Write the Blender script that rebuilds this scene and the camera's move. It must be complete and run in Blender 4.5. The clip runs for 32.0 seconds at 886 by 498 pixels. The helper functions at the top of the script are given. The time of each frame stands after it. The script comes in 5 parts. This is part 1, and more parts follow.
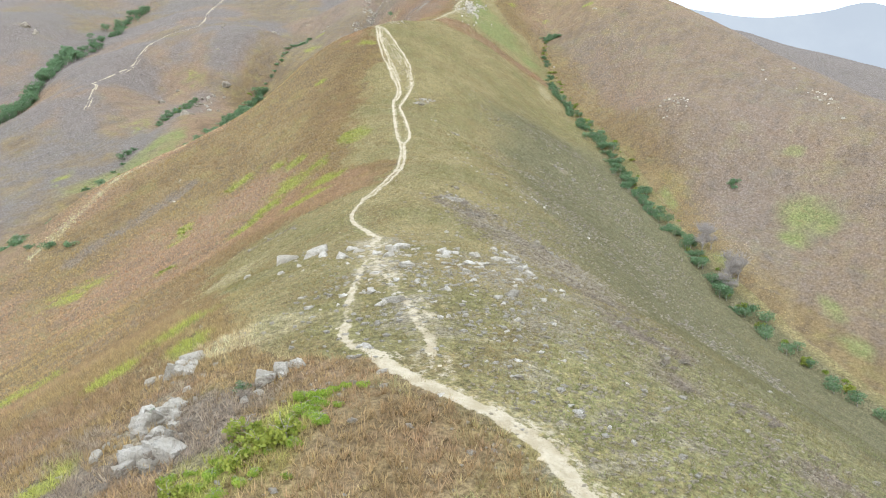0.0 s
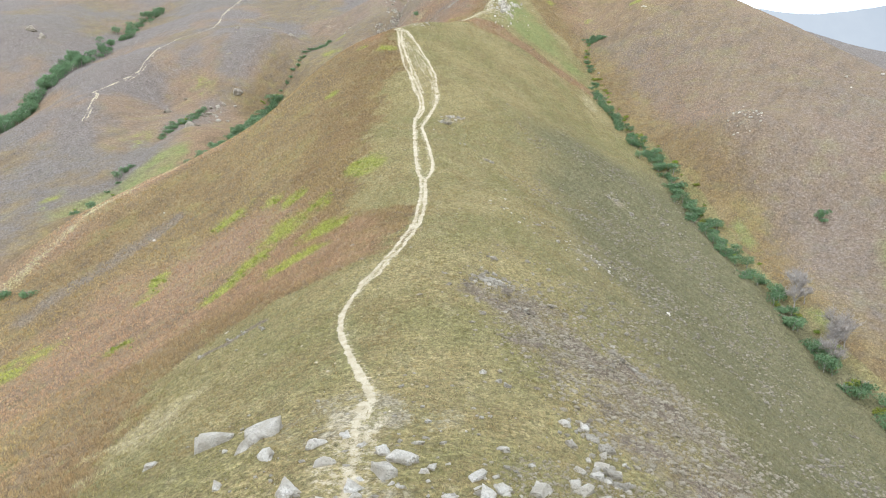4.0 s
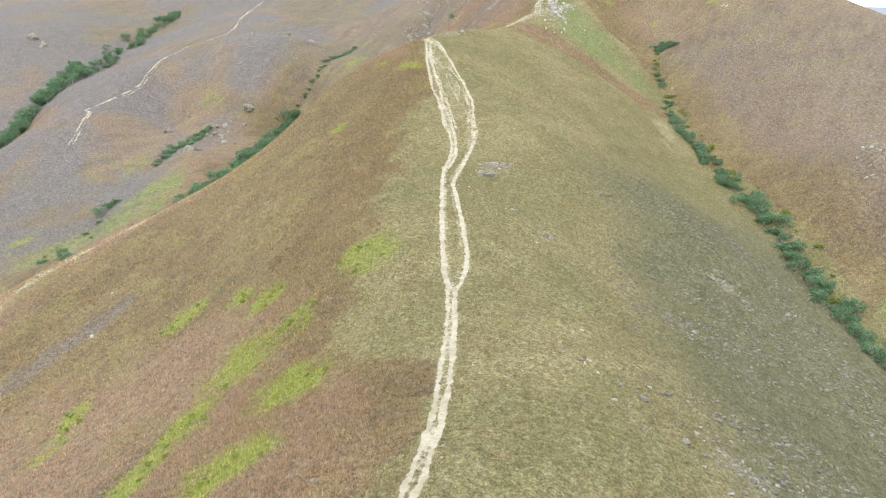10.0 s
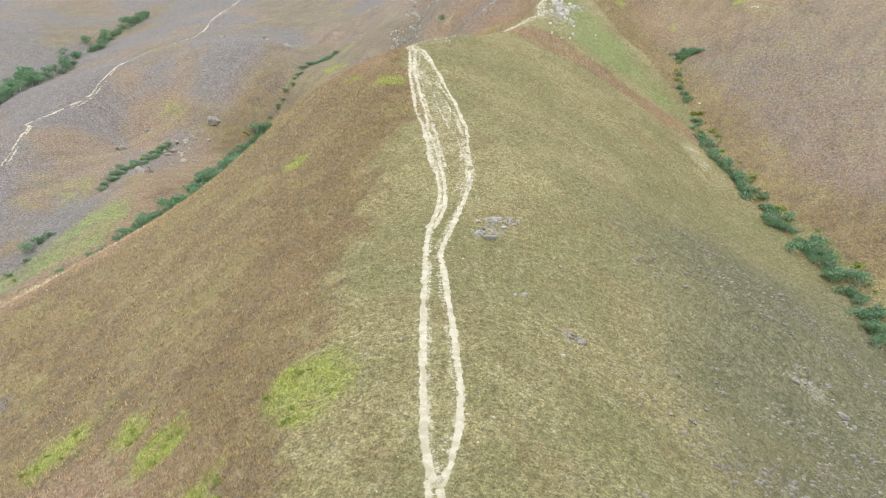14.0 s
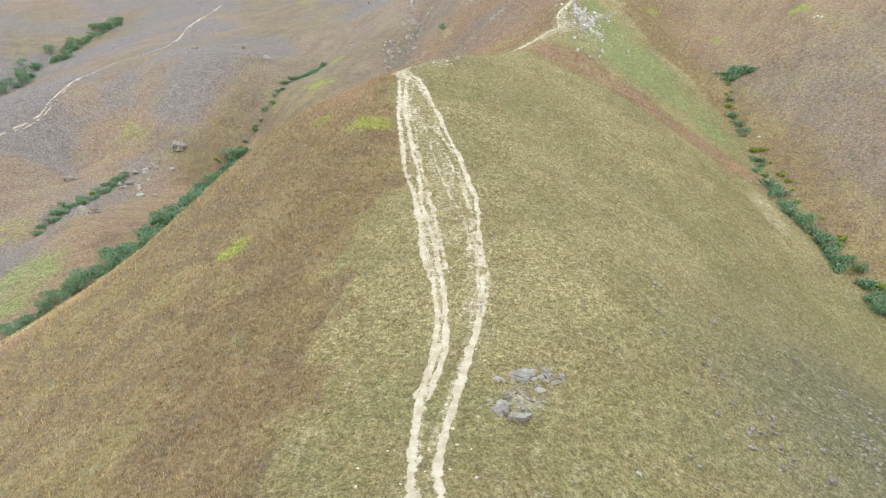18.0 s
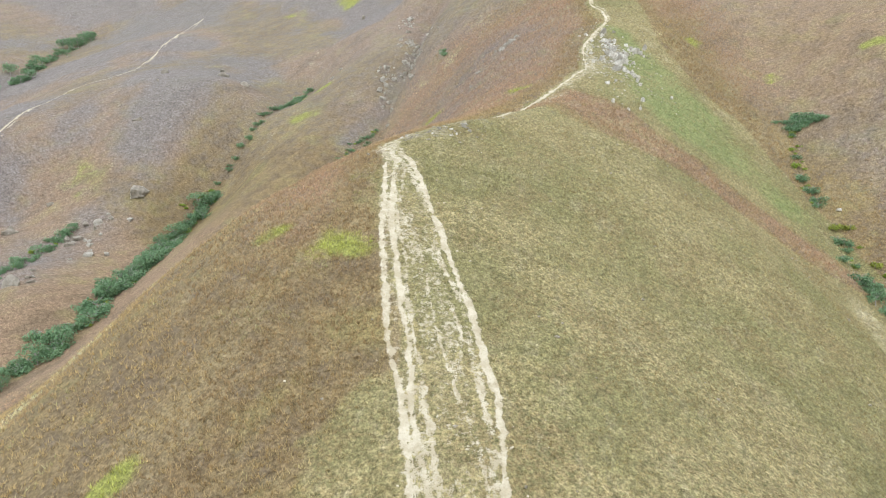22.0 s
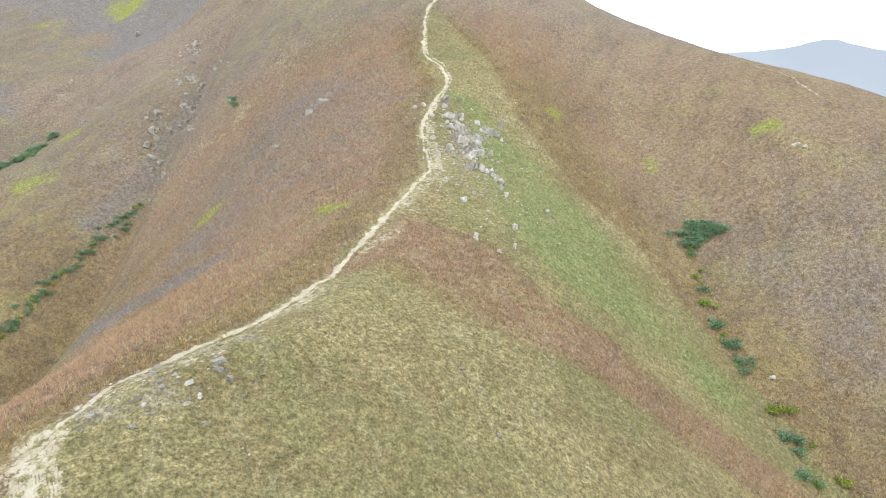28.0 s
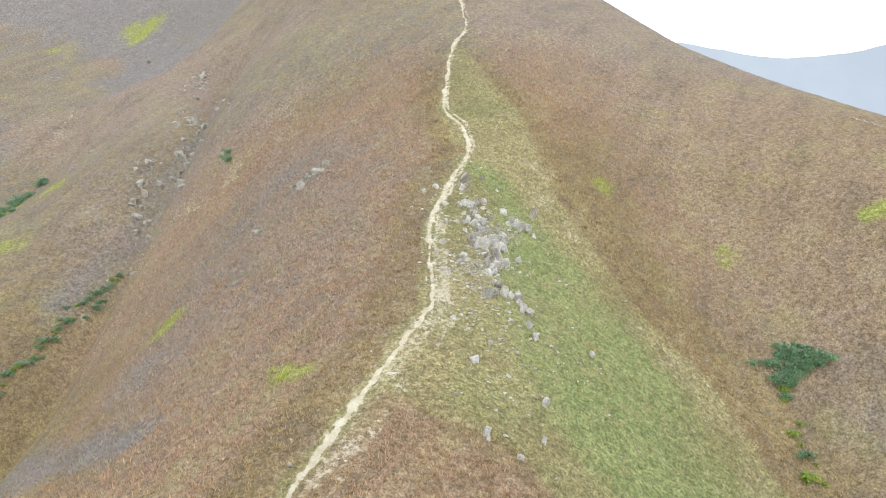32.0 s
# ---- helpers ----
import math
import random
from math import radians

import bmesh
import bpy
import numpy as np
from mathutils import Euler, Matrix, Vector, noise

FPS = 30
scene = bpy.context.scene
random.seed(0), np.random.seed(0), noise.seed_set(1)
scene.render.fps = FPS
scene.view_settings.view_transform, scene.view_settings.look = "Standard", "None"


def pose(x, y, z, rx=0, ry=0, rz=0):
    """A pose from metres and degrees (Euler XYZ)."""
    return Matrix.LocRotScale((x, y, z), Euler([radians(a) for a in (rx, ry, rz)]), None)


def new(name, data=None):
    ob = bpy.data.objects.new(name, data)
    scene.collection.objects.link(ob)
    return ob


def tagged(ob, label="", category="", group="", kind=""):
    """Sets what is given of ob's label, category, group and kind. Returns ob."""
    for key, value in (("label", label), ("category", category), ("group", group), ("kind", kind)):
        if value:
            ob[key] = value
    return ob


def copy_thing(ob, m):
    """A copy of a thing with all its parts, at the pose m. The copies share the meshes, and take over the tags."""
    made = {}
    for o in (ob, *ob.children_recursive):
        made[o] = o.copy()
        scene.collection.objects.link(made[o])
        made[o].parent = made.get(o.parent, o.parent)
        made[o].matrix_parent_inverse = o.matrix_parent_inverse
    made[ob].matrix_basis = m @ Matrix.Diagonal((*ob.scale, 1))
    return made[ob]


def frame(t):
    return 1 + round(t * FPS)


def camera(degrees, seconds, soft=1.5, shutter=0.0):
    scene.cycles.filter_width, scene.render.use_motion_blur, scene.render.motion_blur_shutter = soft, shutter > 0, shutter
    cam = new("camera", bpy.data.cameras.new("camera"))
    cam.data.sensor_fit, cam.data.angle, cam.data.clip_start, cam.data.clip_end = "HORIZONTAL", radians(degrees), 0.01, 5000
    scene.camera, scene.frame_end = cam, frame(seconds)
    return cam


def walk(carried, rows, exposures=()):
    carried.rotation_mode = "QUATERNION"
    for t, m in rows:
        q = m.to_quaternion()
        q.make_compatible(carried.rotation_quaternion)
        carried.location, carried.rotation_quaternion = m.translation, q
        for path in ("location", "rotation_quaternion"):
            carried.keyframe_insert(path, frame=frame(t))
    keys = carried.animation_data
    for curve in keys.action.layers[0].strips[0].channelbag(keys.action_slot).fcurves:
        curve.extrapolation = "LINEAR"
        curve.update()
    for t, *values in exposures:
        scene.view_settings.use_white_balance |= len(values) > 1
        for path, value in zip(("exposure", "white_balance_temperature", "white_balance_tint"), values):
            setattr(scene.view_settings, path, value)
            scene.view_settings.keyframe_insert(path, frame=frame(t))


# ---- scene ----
cam = camera(64.5, 32.0, 1.1)
METRES, EYE, TILT, LEAN, TURN = 220.0, 60.0, -9.0, 0.0, 0.0
ROWS = [
    (0.0, 0.0, 0.0, 0.0, -0.0, 0.0, -0.0),
    (0.5, -0.0006, 0.016, 0.0052, -0.12, 0.0, 0.02),
    (1.0, -0.0011, 0.0317, 0.0104, -0.03, -0.0, 0.02),
    (1.5, -0.0011, 0.0468, 0.0157, 0.48, -0.03, -0.07),
    (2.0, -0.0013, 0.0619, 0.0209, 0.61, -0.06, -0.09),
    (2.5, -0.0015, 0.0769, 0.0264, 0.74, -0.05, -0.09),
    (3.0, -0.0017, 0.0914, 0.0317, 1.71, -0.07, -0.23),
    (3.5, -0.0019, 0.1056, 0.037, 2.04, -0.1, -0.26),
    (4.0, -0.002, 0.1194, 0.0423, 2.28, -0.12, -0.31),
    (4.5, -0.0022, 0.133, 0.0475, 2.55, -0.13, -0.34),
    (6.5, -0.0035, 0.1856, 0.0692, 3.91, -0.27, -0.5),
    (7.0, -0.0042, 0.1989, 0.0747, 4.3, -0.31, -0.54),
    (7.5, -0.0049, 0.2126, 0.0802, 4.56, -0.35, -0.55),
    (8.0, -0.0058, 0.2264, 0.0857, 4.83, -0.38, -0.58),
    (8.5, -0.0068, 0.2404, 0.0908, 4.9, -0.38, -0.59),
    (9.0, -0.008, 0.2545, 0.096, 5.01, -0.41, -0.59),
    (9.5, -0.0091, 0.2687, 0.1012, 5.23, -0.42, -0.62),
    (10.0, -0.01, 0.2828, 0.1065, 5.3, -0.41, -0.6),
    (10.5, -0.0109, 0.2968, 0.1115, 5.38, -0.39, -0.59),
    (11.0, -0.0117, 0.3108, 0.1167, 5.43, -0.42, -0.61),
    (11.5, -0.0123, 0.3254, 0.1219, 5.46, -0.42, -0.57),
    (12.0, -0.0132, 0.3405, 0.127, 5.55, -0.4, -0.61),
    (12.5, -0.0141, 0.3563, 0.1321, 5.64, -0.39, -0.61),
    (13.0, -0.0151, 0.3719, 0.1375, 4.71, -0.4, -0.48),
    (13.5, -0.0163, 0.3873, 0.1425, 4.68, -0.38, -0.5),
    (15.5, -0.0218, 0.4481, 0.1633, 4.78, -0.44, -0.53),
    (16.0, -0.0231, 0.4639, 0.1689, 4.77, -0.42, -0.51),
    (16.5, -0.0244, 0.4804, 0.176, 4.78, -0.34, -0.52),
    (17.0, -0.0256, 0.4973, 0.1838, 4.77, -0.34, -0.52),
    (17.5, -0.0269, 0.5147, 0.1916, 4.78, -0.32, -0.52),
    (18.0, -0.0282, 0.5324, 0.1996, 4.78, -0.31, -0.53),
    (18.5, -0.0294, 0.5495, 0.2074, 4.8, -0.25, -0.57),
    (19.0, -0.0307, 0.5649, 0.2154, 4.83, -0.23, -0.6),
    (19.5, -0.0321, 0.5792, 0.2232, 4.85, -0.25, -0.62),
    (20.0, -0.0336, 0.593, 0.2308, 4.84, -0.3, -0.63),
    (20.5, -0.0352, 0.6067, 0.2383, 4.83, -0.26, -0.65),
    (21.0, -0.0366, 0.6197, 0.2462, 4.83, -0.23, -0.65),
    (21.5, -0.0379, 0.6325, 0.2544, 4.81, -0.25, -0.67),
    (22.0, -0.0391, 0.6454, 0.2624, 4.78, -0.22, -0.68),
    (22.5, -0.0405, 0.6582, 0.2703, 2.7, -0.22, -0.39),
    (23.0, -0.0417, 0.6708, 0.2779, 2.37, -0.24, -0.35),
    (23.5, -0.0423, 0.6844, 0.2851, 0.39, -0.27, -0.13),
    (24.0, -0.0434, 0.6989, 0.2926, -0.91, -0.29, 0.02),
    (24.5, -0.0433, 0.7133, 0.3004, -4.92, -0.27, 0.5),
    (25.0, -0.044, 0.7285, 0.3077, -8.15, -0.28, 0.92),
    (25.5, -0.0431, 0.7436, 0.315, -8.6, -0.27, 0.93),
    (27.5, -0.0349, 0.8005, 0.3441, -9.58, -0.03, 0.79),
    (28.0, -0.032, 0.8136, 0.3516, -9.57, 0.0, 0.73),
    (28.5, -0.0289, 0.826, 0.359, -9.57, 0.02, 0.71),
    (29.0, -0.0254, 0.838, 0.3664, -9.31, 0.01, 0.64),
    (29.5, -0.0218, 0.8498, 0.3736, -7.93, 0.07, 0.42),
    (30.0, -0.0183, 0.8607, 0.381, -7.54, 0.06, 0.35),
    (30.5, -0.0145, 0.8711, 0.3882, -7.31, 0.02, 0.32),
    (31.0, -0.0107, 0.8814, 0.3955, -7.11, 0.0, 0.28),
    (31.5, -0.0071, 0.891, 0.403, -7.01, -0.04, 0.25),
    (32.0, -0.0033, 0.9005, 0.4103, -6.0, -0.07, 0.11),
]
walk(cam, [(t, pose(0, 0, EYE, TILT, LEAN, TURN) @ pose(METRES * x, METRES * y, METRES * z, 90 + pitch, roll, yaw)) for t, x, y, z, yaw, pitch, roll in ROWS])

# ---- light: a bright overcast sky with a broad, weak sun ----
SUN_UP, SUN_ROUND = 58.0, 178.0
world = bpy.data.worlds.new("overcast_sky")
scene.world = world
world.use_nodes = True
wn, wl = world.node_tree.nodes, world.node_tree.links
wn.clear()
sky = wn.new("ShaderNodeTexSky")
sky.sky_type, sky.sun_disc = "NISHITA", False
sky.sun_elevation, sky.sun_rotation = radians(SUN_UP), radians(SUN_ROUND)
clear = wn.new("ShaderNodeBackground")
clear.inputs[1].default_value = 0.05
cloud = wn.new("ShaderNodeBackground")
cloud.inputs[0].default_value, cloud.inputs[1].default_value = (0.86, 0.97, 1.115, 1), 1.77
both, wout = wn.new("ShaderNodeAddShader"), wn.new("ShaderNodeOutputWorld")
wl.new(sky.outputs[0], clear.inputs[0])
wl.new(clear.outputs[0], both.inputs[0])
wl.new(cloud.outputs[0], both.inputs[1])
wl.new(both.outputs[0], wout.inputs[0])
sun_data = bpy.data.lights.new("sun", "SUN")
sun_data.energy, sun_data.angle, sun_data.color = 1.2, radians(14), (1.0, 0.965, 0.91)
sun = new("sun", sun_data)
sun.rotation_euler = (radians(90 - SUN_UP), 0, radians(180 - SUN_ROUND))


# ---- small tools ----
def lattice(ix, iy, seed):
    v = np.sin(ix * 127.1 + iy * 311.7 + seed * 74.7) * 43758.5453
    return v - np.floor(v)


def soft_noise(x, y, size, seed=0):
    """Smooth noise from 0 to 1 with features of that many metres."""
    x, y = np.asarray(x, float) / size, np.asarray(y, float) / size
    ix, iy = np.floor(x), np.floor(y)
    u, v = x - ix, y - iy
    u, v = u * u * (3 - 2 * u), v * v * (3 - 2 * v)
    a = lattice(ix, iy, seed) * (1 - u) + lattice(ix + 1, iy, seed) * u
    b = lattice(ix, iy + 1, seed) * (1 - u) + lattice(ix + 1, iy + 1, seed) * u
    return a * (1 - v) + b * v


def fractal(x, y, size, seed=0, octaves=4):
    total, weight = 0.0, 0.0
    x, y = np.asarray(x, float), np.asarray(y, float)
    for k in range(octaves):
        x, y = 0.8 * x - 0.6 * y + 3.7, 0.6 * x + 0.8 * y - 1.9
        total = total + soft_noise(x, y, size / 2**k, seed + 13 * k) * 0.55**k
        weight += 0.55**k
    return total / weight


def step(low, high, v):
    v = np.clip((np.asarray(v, float) - low) / (high - low), 0, 1)
    return v * v * (3 - 2 * v)


def along(line, x, y):
    """Distance to a polyline in plan, the length along it, and the side (plus: to its right)."""
    x, y = np.asarray(x, float), np.asarray(y, float)
    best, where, side, run = np.full(x.shape, 1e9), np.zeros(x.shape), np.zeros(x.shape), 0.0
    for (ax, ay), (bx, by) in zip(line, line[1:]):
        dx, dy = bx - ax, by - ay
        n = math.hypot(dx, dy)
        u = np.clip(((x - ax) * dx + (y - ay) * dy) / (n * n), 0, 1)
        d = np.hypot(x - ax - u * dx, y - ay - u * dy)
        near = d < best
        best = np.where(near, d, best)
        where = np.where(near, run + u * n, where)
        side = np.where(near, np.sign((x - ax) * dy - (y - ay) * dx), side)
        run += n
    return best, where, side


# ---- the lie of the land: crest and gully lines (x, y, height) ----
SPUR_CREST = [(2, -60, 39.9), (0, 0, 48), (-2, 25, 50.6), (-3, 45, 51.5), (-4, 62, 51.2), (-3, 80, 52.2), (-4, 97, 54.4),
              (-5, 115, 56.7), (-7, 133, 59.8), (-9, 150, 64.6), (-11, 167, 69), (-13, 184, 76.3), (-15, 200, 84.2),
              (-18, 213, 90.5), (-20, 224, 94), (-14.5, 233, 96.2), (-7.5, 238, 97.2), (-3, 250, 99.8), (3, 262, 104.5),
              (7, 284, 112.9), (8, 310, 124), (8, 345, 140.3), (5, 400, 168), (20, 480, 210), (0, 560, 250)]
SPUR_RIGHT = [(24, 15, 42.1), (20, 50, 44.3), (14, 84, 45.8), (15, 111, 49.8), (20, 135, 50), (27, 164, 53.4), (27, 171, 57.8),
              (18, 176, 63.6), (3, 152, 60.9), (3, 181, 72.6), (0, 212, 84.1), (12, 230, 87.6), (24, 220, 76.6), (12, 255, 99), (20, 294, 115.8)]
RIGHT_GULLY = [(140, -60, -11), (110, 20, -8), (85, 70, 6), (65, 110, 20), (55, 131, 29.5), (53, 142, 36), (49.5, 165, 43.5), (46.8, 184, 51), (43.8, 205.4, 61.3),
               (41, 219, 67), (36, 235, 76.6), (36.5, 246, 81.6), (36.5, 260, 89.4), (38, 269, 94.4), (40, 290, 107), (42, 330, 133), (40, 380, 157)]
RIGHT_HILL = [(72, 178, 49.8), (64, 200, 70.6), (68, 209, 71.6), (107, 205, 71.3), (60, 240, 84.4), (56, 281, 110.4)]
RIGHT_CREST = [(150, 100, 28), (130, 150, 50), (119, 190, 66), (109, 222, 80), (88, 255, 99.3), (70, 298, 120), (66, 330, 129.5),
               (72, 370, 139), (74, 400, 148), (66, 450, 163)]
BACK_RIDGE = [(150, 420, 126), (190, 400, 111), (240, 400, 99), (330, 380, 66)]
RIGHT_HOLLOW = [(260, 100, 0), (210, 200, 30), (150, 260, 70), (150, 330, 94.6)]
SPUR_LEFT = [(-26, 22, 41.4), (-30, 72, 41.2), (-34, 118, 44.8), (-33, 140, 52.9), (-18, 147, 63.4), (-59, 156, 47.8), (-32, 184, 72.7),
             (-27, 207, 87.4), (-22, 266, 93.4), (-21, 284, 98.5), (-10, 300, 112.5)]
LEFT_GULLY = [(-140, 80, 8), (-125, 140, 20), (-112, 180, 32), (-100, 206, 42.5), (-84, 236, 57.5), (-81, 255, 62.5), (-80.5, 280, 68.5), (-81.5, 301, 74),
              (-77.5, 313, 82), (-66, 343, 105)]
VALLEY_GULLY = [(-113, 213, 44), (-107.5, 228, 48.5), (-107, 238, 54), (-104, 264, 65), (-104.5, 272, 68.5), (-101, 294, 76.5)]
LEFT_BANK = [(-93, 245, 61.5), (-95, 263, 68.5), (-119, 298, 78), (-90, 304, 82)]
SPUR_BROW = [(-83, 140, 36), (-78, 165, 49.5), (-70, 180, 56), (-62, 190, 61.5), (-56, 200, 66.5), (-49, 208, 73.5), (-43, 214.5, 80.5), (-37, 220, 85.5)]
LEFT_GULLY_SMALL = [(-50, 240, 73), (-48, 262, 77), (-46, 285, 82), (-42.3, 301, 89), (-38, 327, 106.5), (-33, 346, 123.5), (-32, 378, 136.5)]
LEFT_RIB = [(-60, 262, 72), (-63, 290, 82), (-62, 310, 91), (-59, 326, 100), (-56, 345, 110), (-83, 335, 109), (-58, 380, 126), (-60, 420, 140), (-80, 480, 175)]
LEFT_SHOULDER = [(-220, 150, 25), (-136, 280, 79.6), (-132, 311, 95.8), (-134, 338, 105), (-93, 360, 113), (-72, 359, 107),
                 (-140, 400, 128), (-150, 480, 165)]
FAR_LEFT = [(-330, 0, 0), (-330, 150, 30), (-250, 250, 62), (-205, 361, 115), (-220, 460, 155), (-320, 450, 140)]
FAR_GULLY = [(-185, 200, 36), (-176, 250, 53), (-173, 295, 73), (-174.5, 318, 87.5), (-175, 350, 101), (-174, 390, 119), (-174, 429, 135.5)]
OUTER = [(-160, 0, 0), (-50, 20, 30), (50, 15, 28.2), (350, 0, -30), (350, 250, 10), (260, 560, 85), (120, 560, 140),
         (-100, 600, 240), (-300, 600, 210)]
LAND = np.array(SPUR_CREST + SPUR_RIGHT + RIGHT_GULLY + RIGHT_HILL + RIGHT_CREST + BACK_RIDGE + RIGHT_HOLLOW + SPUR_LEFT
                + LEFT_GULLY + VALLEY_GULLY + FAR_GULLY + LEFT_BANK + SPUR_BROW + LEFT_GULLY_SMALL + LEFT_RIB + LEFT_SHOULDER + FAR_LEFT + OUTER, float)
# The dome's brow, between the slope and the crest path.
DOME_RIM = [(-16, 225.8), (-13, 228.8), (-9.8, 231), (-6, 236), (-2.8, 242), (0, 247)]


# ---- trails (plan) ----
TRAIL_START = [(12, 2), (7.5, 12), (4.3, 19.2), (2.8, 22.6), (0.3, 24.9), (-1, 26.3), (-2.2, 27.6), (-3.6, 29.8), (-4.7, 32.5), (-5.2, 36.9), (-5.4, 42.5), (-5.6, 47), (-5.7, 52)]
TRAIL_LOWER = [(-5.8, 60), (-5.7, 62.3), (-6.3, 65.8), (-8.6, 72.3), (-10.4, 79.4), (-9.9, 86), (-8, 95), (-6.7, 105), (-6.7, 116), (-7.2, 126), (-7.6, 129.5)]
TRAIL_KNOLL = [(-0.2, 25.3), (-0.4, 28.1), (-0.7, 30.9), (-1.7, 35.9), (-3.2, 41.6), (-5.5, 50.1)]
TRAIL_LEFT = [(-7.3, 128), (-8.5, 133.4), (-9.7, 144.3), (-10.8, 155.5), (-11.3, 164.3), (-10.5, 170.9), (-11.3, 177.5), (-13.5, 187),
              (-15.3, 194.6), (-16.7, 200.7), (-18.1, 207), (-19.2, 217), (-20.4, 221.5)]
TRAIL_RIGHT = [(-7.3, 128), (-6.6, 131), (-6.4, 136.1), (-7.3, 144), (-9, 155), (-9.6, 160.3), (-8.8, 166.4), (-7.9, 173), (-7.6, 179.2),
               (-8.8, 188.7), (-10.3, 195.7), (-12.4, 202), (-15.4, 211.2), (-17.6, 217), (-20.4, 221.5)]
TRAIL_UPPER = [(-20.4, 221.5), (-20.2, 224.2), (-18.6, 227), (-16.2, 229.6), (-13, 232.4), (-8.5, 239.2), (-5.5, 245.4), (-3.2, 250.3), (-0.9, 255),
               (3, 261.6), (4.5, 266), (4.8, 272), (5.8, 279.5), (8.7, 287), (11.2, 293), (11, 300), (9.3, 305.5), (11, 318), (13.4, 330),
               (16.6, 338), (17, 360)]
TRAIL_FAR = [(-133, 266), (-136, 281.8), (-139, 286), (-136, 297), (-130.5, 307.3), (-130.3, 328), (-130.2, 347.5), (-121.8, 361.5),
             (-128, 405), (-131, 438)]


def bend(r2):
    return np.where(r2 > 0, r2 * np.log(r2 + 1e-12), 0)


KNOTS = LAND[:, :2] / 100
NK = len(KNOTS)
plate = np.zeros((NK + 3, NK + 3))
plate[:NK, :NK] = bend(((KNOTS[:, None] - KNOTS[None]) ** 2).sum(-1)) + 1e-3 * np.eye(NK)
plate[:NK, NK:] = np.c_[np.ones(NK), KNOTS]
plate[NK:, :NK] = plate[:NK, NK:].T
BENDS = np.linalg.solve(plate, np.r_[LAND[:, 2], 0, 0, 0])


def smooth_height(x, y):
    x, y = np.asarray(x, float), np.asarray(y, float)
    cx, cy = np.clip(x, -340, 350), np.clip(y, -60, 590)
    out = np.hypot(x - cx, y - cy)
    cx, cy = cx / 100, cy / 100
    z = BENDS[NK] + BENDS[NK + 1] * cx + BENDS[NK + 2] * cy
    for k in range(NK):
        z = z + BENDS[k] * bend((cx - KNOTS[k, 0]) ** 2 + (cy - KNOTS[k, 1]) ** 2)
    low = -60.0
    return low + (z - low) * np.exp(-(out / 420.0) ** 1.3)


def cut(line, x, y, deep, wide):
    """How far a stream has cut a V into the slope along a gully line."""
    return deep * np.exp(-along([p[:2] for p in line], x, y)[0] / wide)


def height(x, y):
    """Ground height with its gullies, folds and hummocks."""
    z = smooth_height(x, y)
    z = z - cut(RIGHT_GULLY[2:13], x, y, 1.6, 3.5) - cut(LEFT_GULLY + [(-68, 360), (-66, 400), (-70, 440)], x, y, 2.0, 5.0) - cut(LEFT_GULLY_SMALL, x, y, 8.5, 6.5)
    z = z - cut(FAR_GULLY, x, y, 2.0, 7.0) - cut(VALLEY_GULLY, x, y, 1.0, 3.0)
    z = z + 0.75 * np.exp(-(along(DOME_RIM, x, y)[0] / 2.0) ** 2) - 0.3 * np.exp(-(along(TRAIL_UPPER[3:9], x, y)[0] / 1.1) ** 2)
    x, y = np.asarray(x, float), np.asarray(y, float)
    z = z + (fractal(0.84 * x - 0.54 * y, 0.2 * (0.54 * x + 0.84 * y), 8.0, 17, 3) - 0.5) * 1.7 * step(22, 42, -x) * step(250, 215, y)
    far = step(60, 160, np.abs(x))
    z = z + (fractal(x, y, 26, 3) - 0.5) * (0.8 + 3.0 * far)
    return z + (fractal(x, y, 3.2, 7, 3) - 0.5) * 0.45


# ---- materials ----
# Base colours: short turf, tall dry grass, red-brown grass, grey heath tinted with painted distance haze, lush grass,
# yellow scrub, stony ground, straw, dark scrub.
TURF = [(0.245, 0.216, 0.096), (0.385, 0.305, 0.156), (0.198, 0.178, 0.082)]
SPARSE = [(0.155, 0.147, 0.08), (0.212, 0.188, 0.108)]
DRY = [(0.228, 0.16, 0.084), (0.268, 0.197, 0.097), (0.162, 0.12, 0.076), (0.315, 0.246, 0.132)]
RED = [(0.262, 0.17, 0.112), (0.3, 0.206, 0.133)]
HEATH_HAZE = [(0.18, 0.163, 0.158), (0.22, 0.2, 0.192)]
LUSH = [(0.196, 0.226, 0.084), (0.265, 0.275, 0.116)]
SCRUB = [(0.23, 0.24, 0.06), (0.3, 0.295, 0.09)]
STONE = [(0.255, 0.22, 0.15), (0.38, 0.33, 0.24)]
STRAW = [(0.39, 0.33, 0.2), (0.47, 0.405, 0.26)]
DARK = [(0.17, 0.135, 0.105), (0.27, 0.22, 0.165)]
EARTH = [(0.46, 0.38, 0.25), (0.6, 0.52, 0.375), (0.35, 0.28, 0.185)]


def ramp_mix(nt, fac, a, b):
    m = nt.nodes.new("ShaderNodeMix")
    m.data_type = "RGBA"
    for socket, v in ((m.inputs[0], fac), (m.inputs[6], a), (m.inputs[7], b)):
        if isinstance(v, (tuple, float)):
            socket.default_value = (*v, 1) if isinstance(v, tuple) else v
        else:
            nt.links.new(v, socket)
    return m.outputs[2]


def calc(nt, kind, a, b=0.5, c=None):
    m = nt.nodes.new("ShaderNodeMath")
    m.operation = kind
    for n, v in enumerate((a, b) if c is None else (a, b, c)):
        if isinstance(v, (int, float)):
            m.inputs[n].default_value = v
        else:
            nt.links.new(v, m.inputs[n])
    return m.outputs[0]


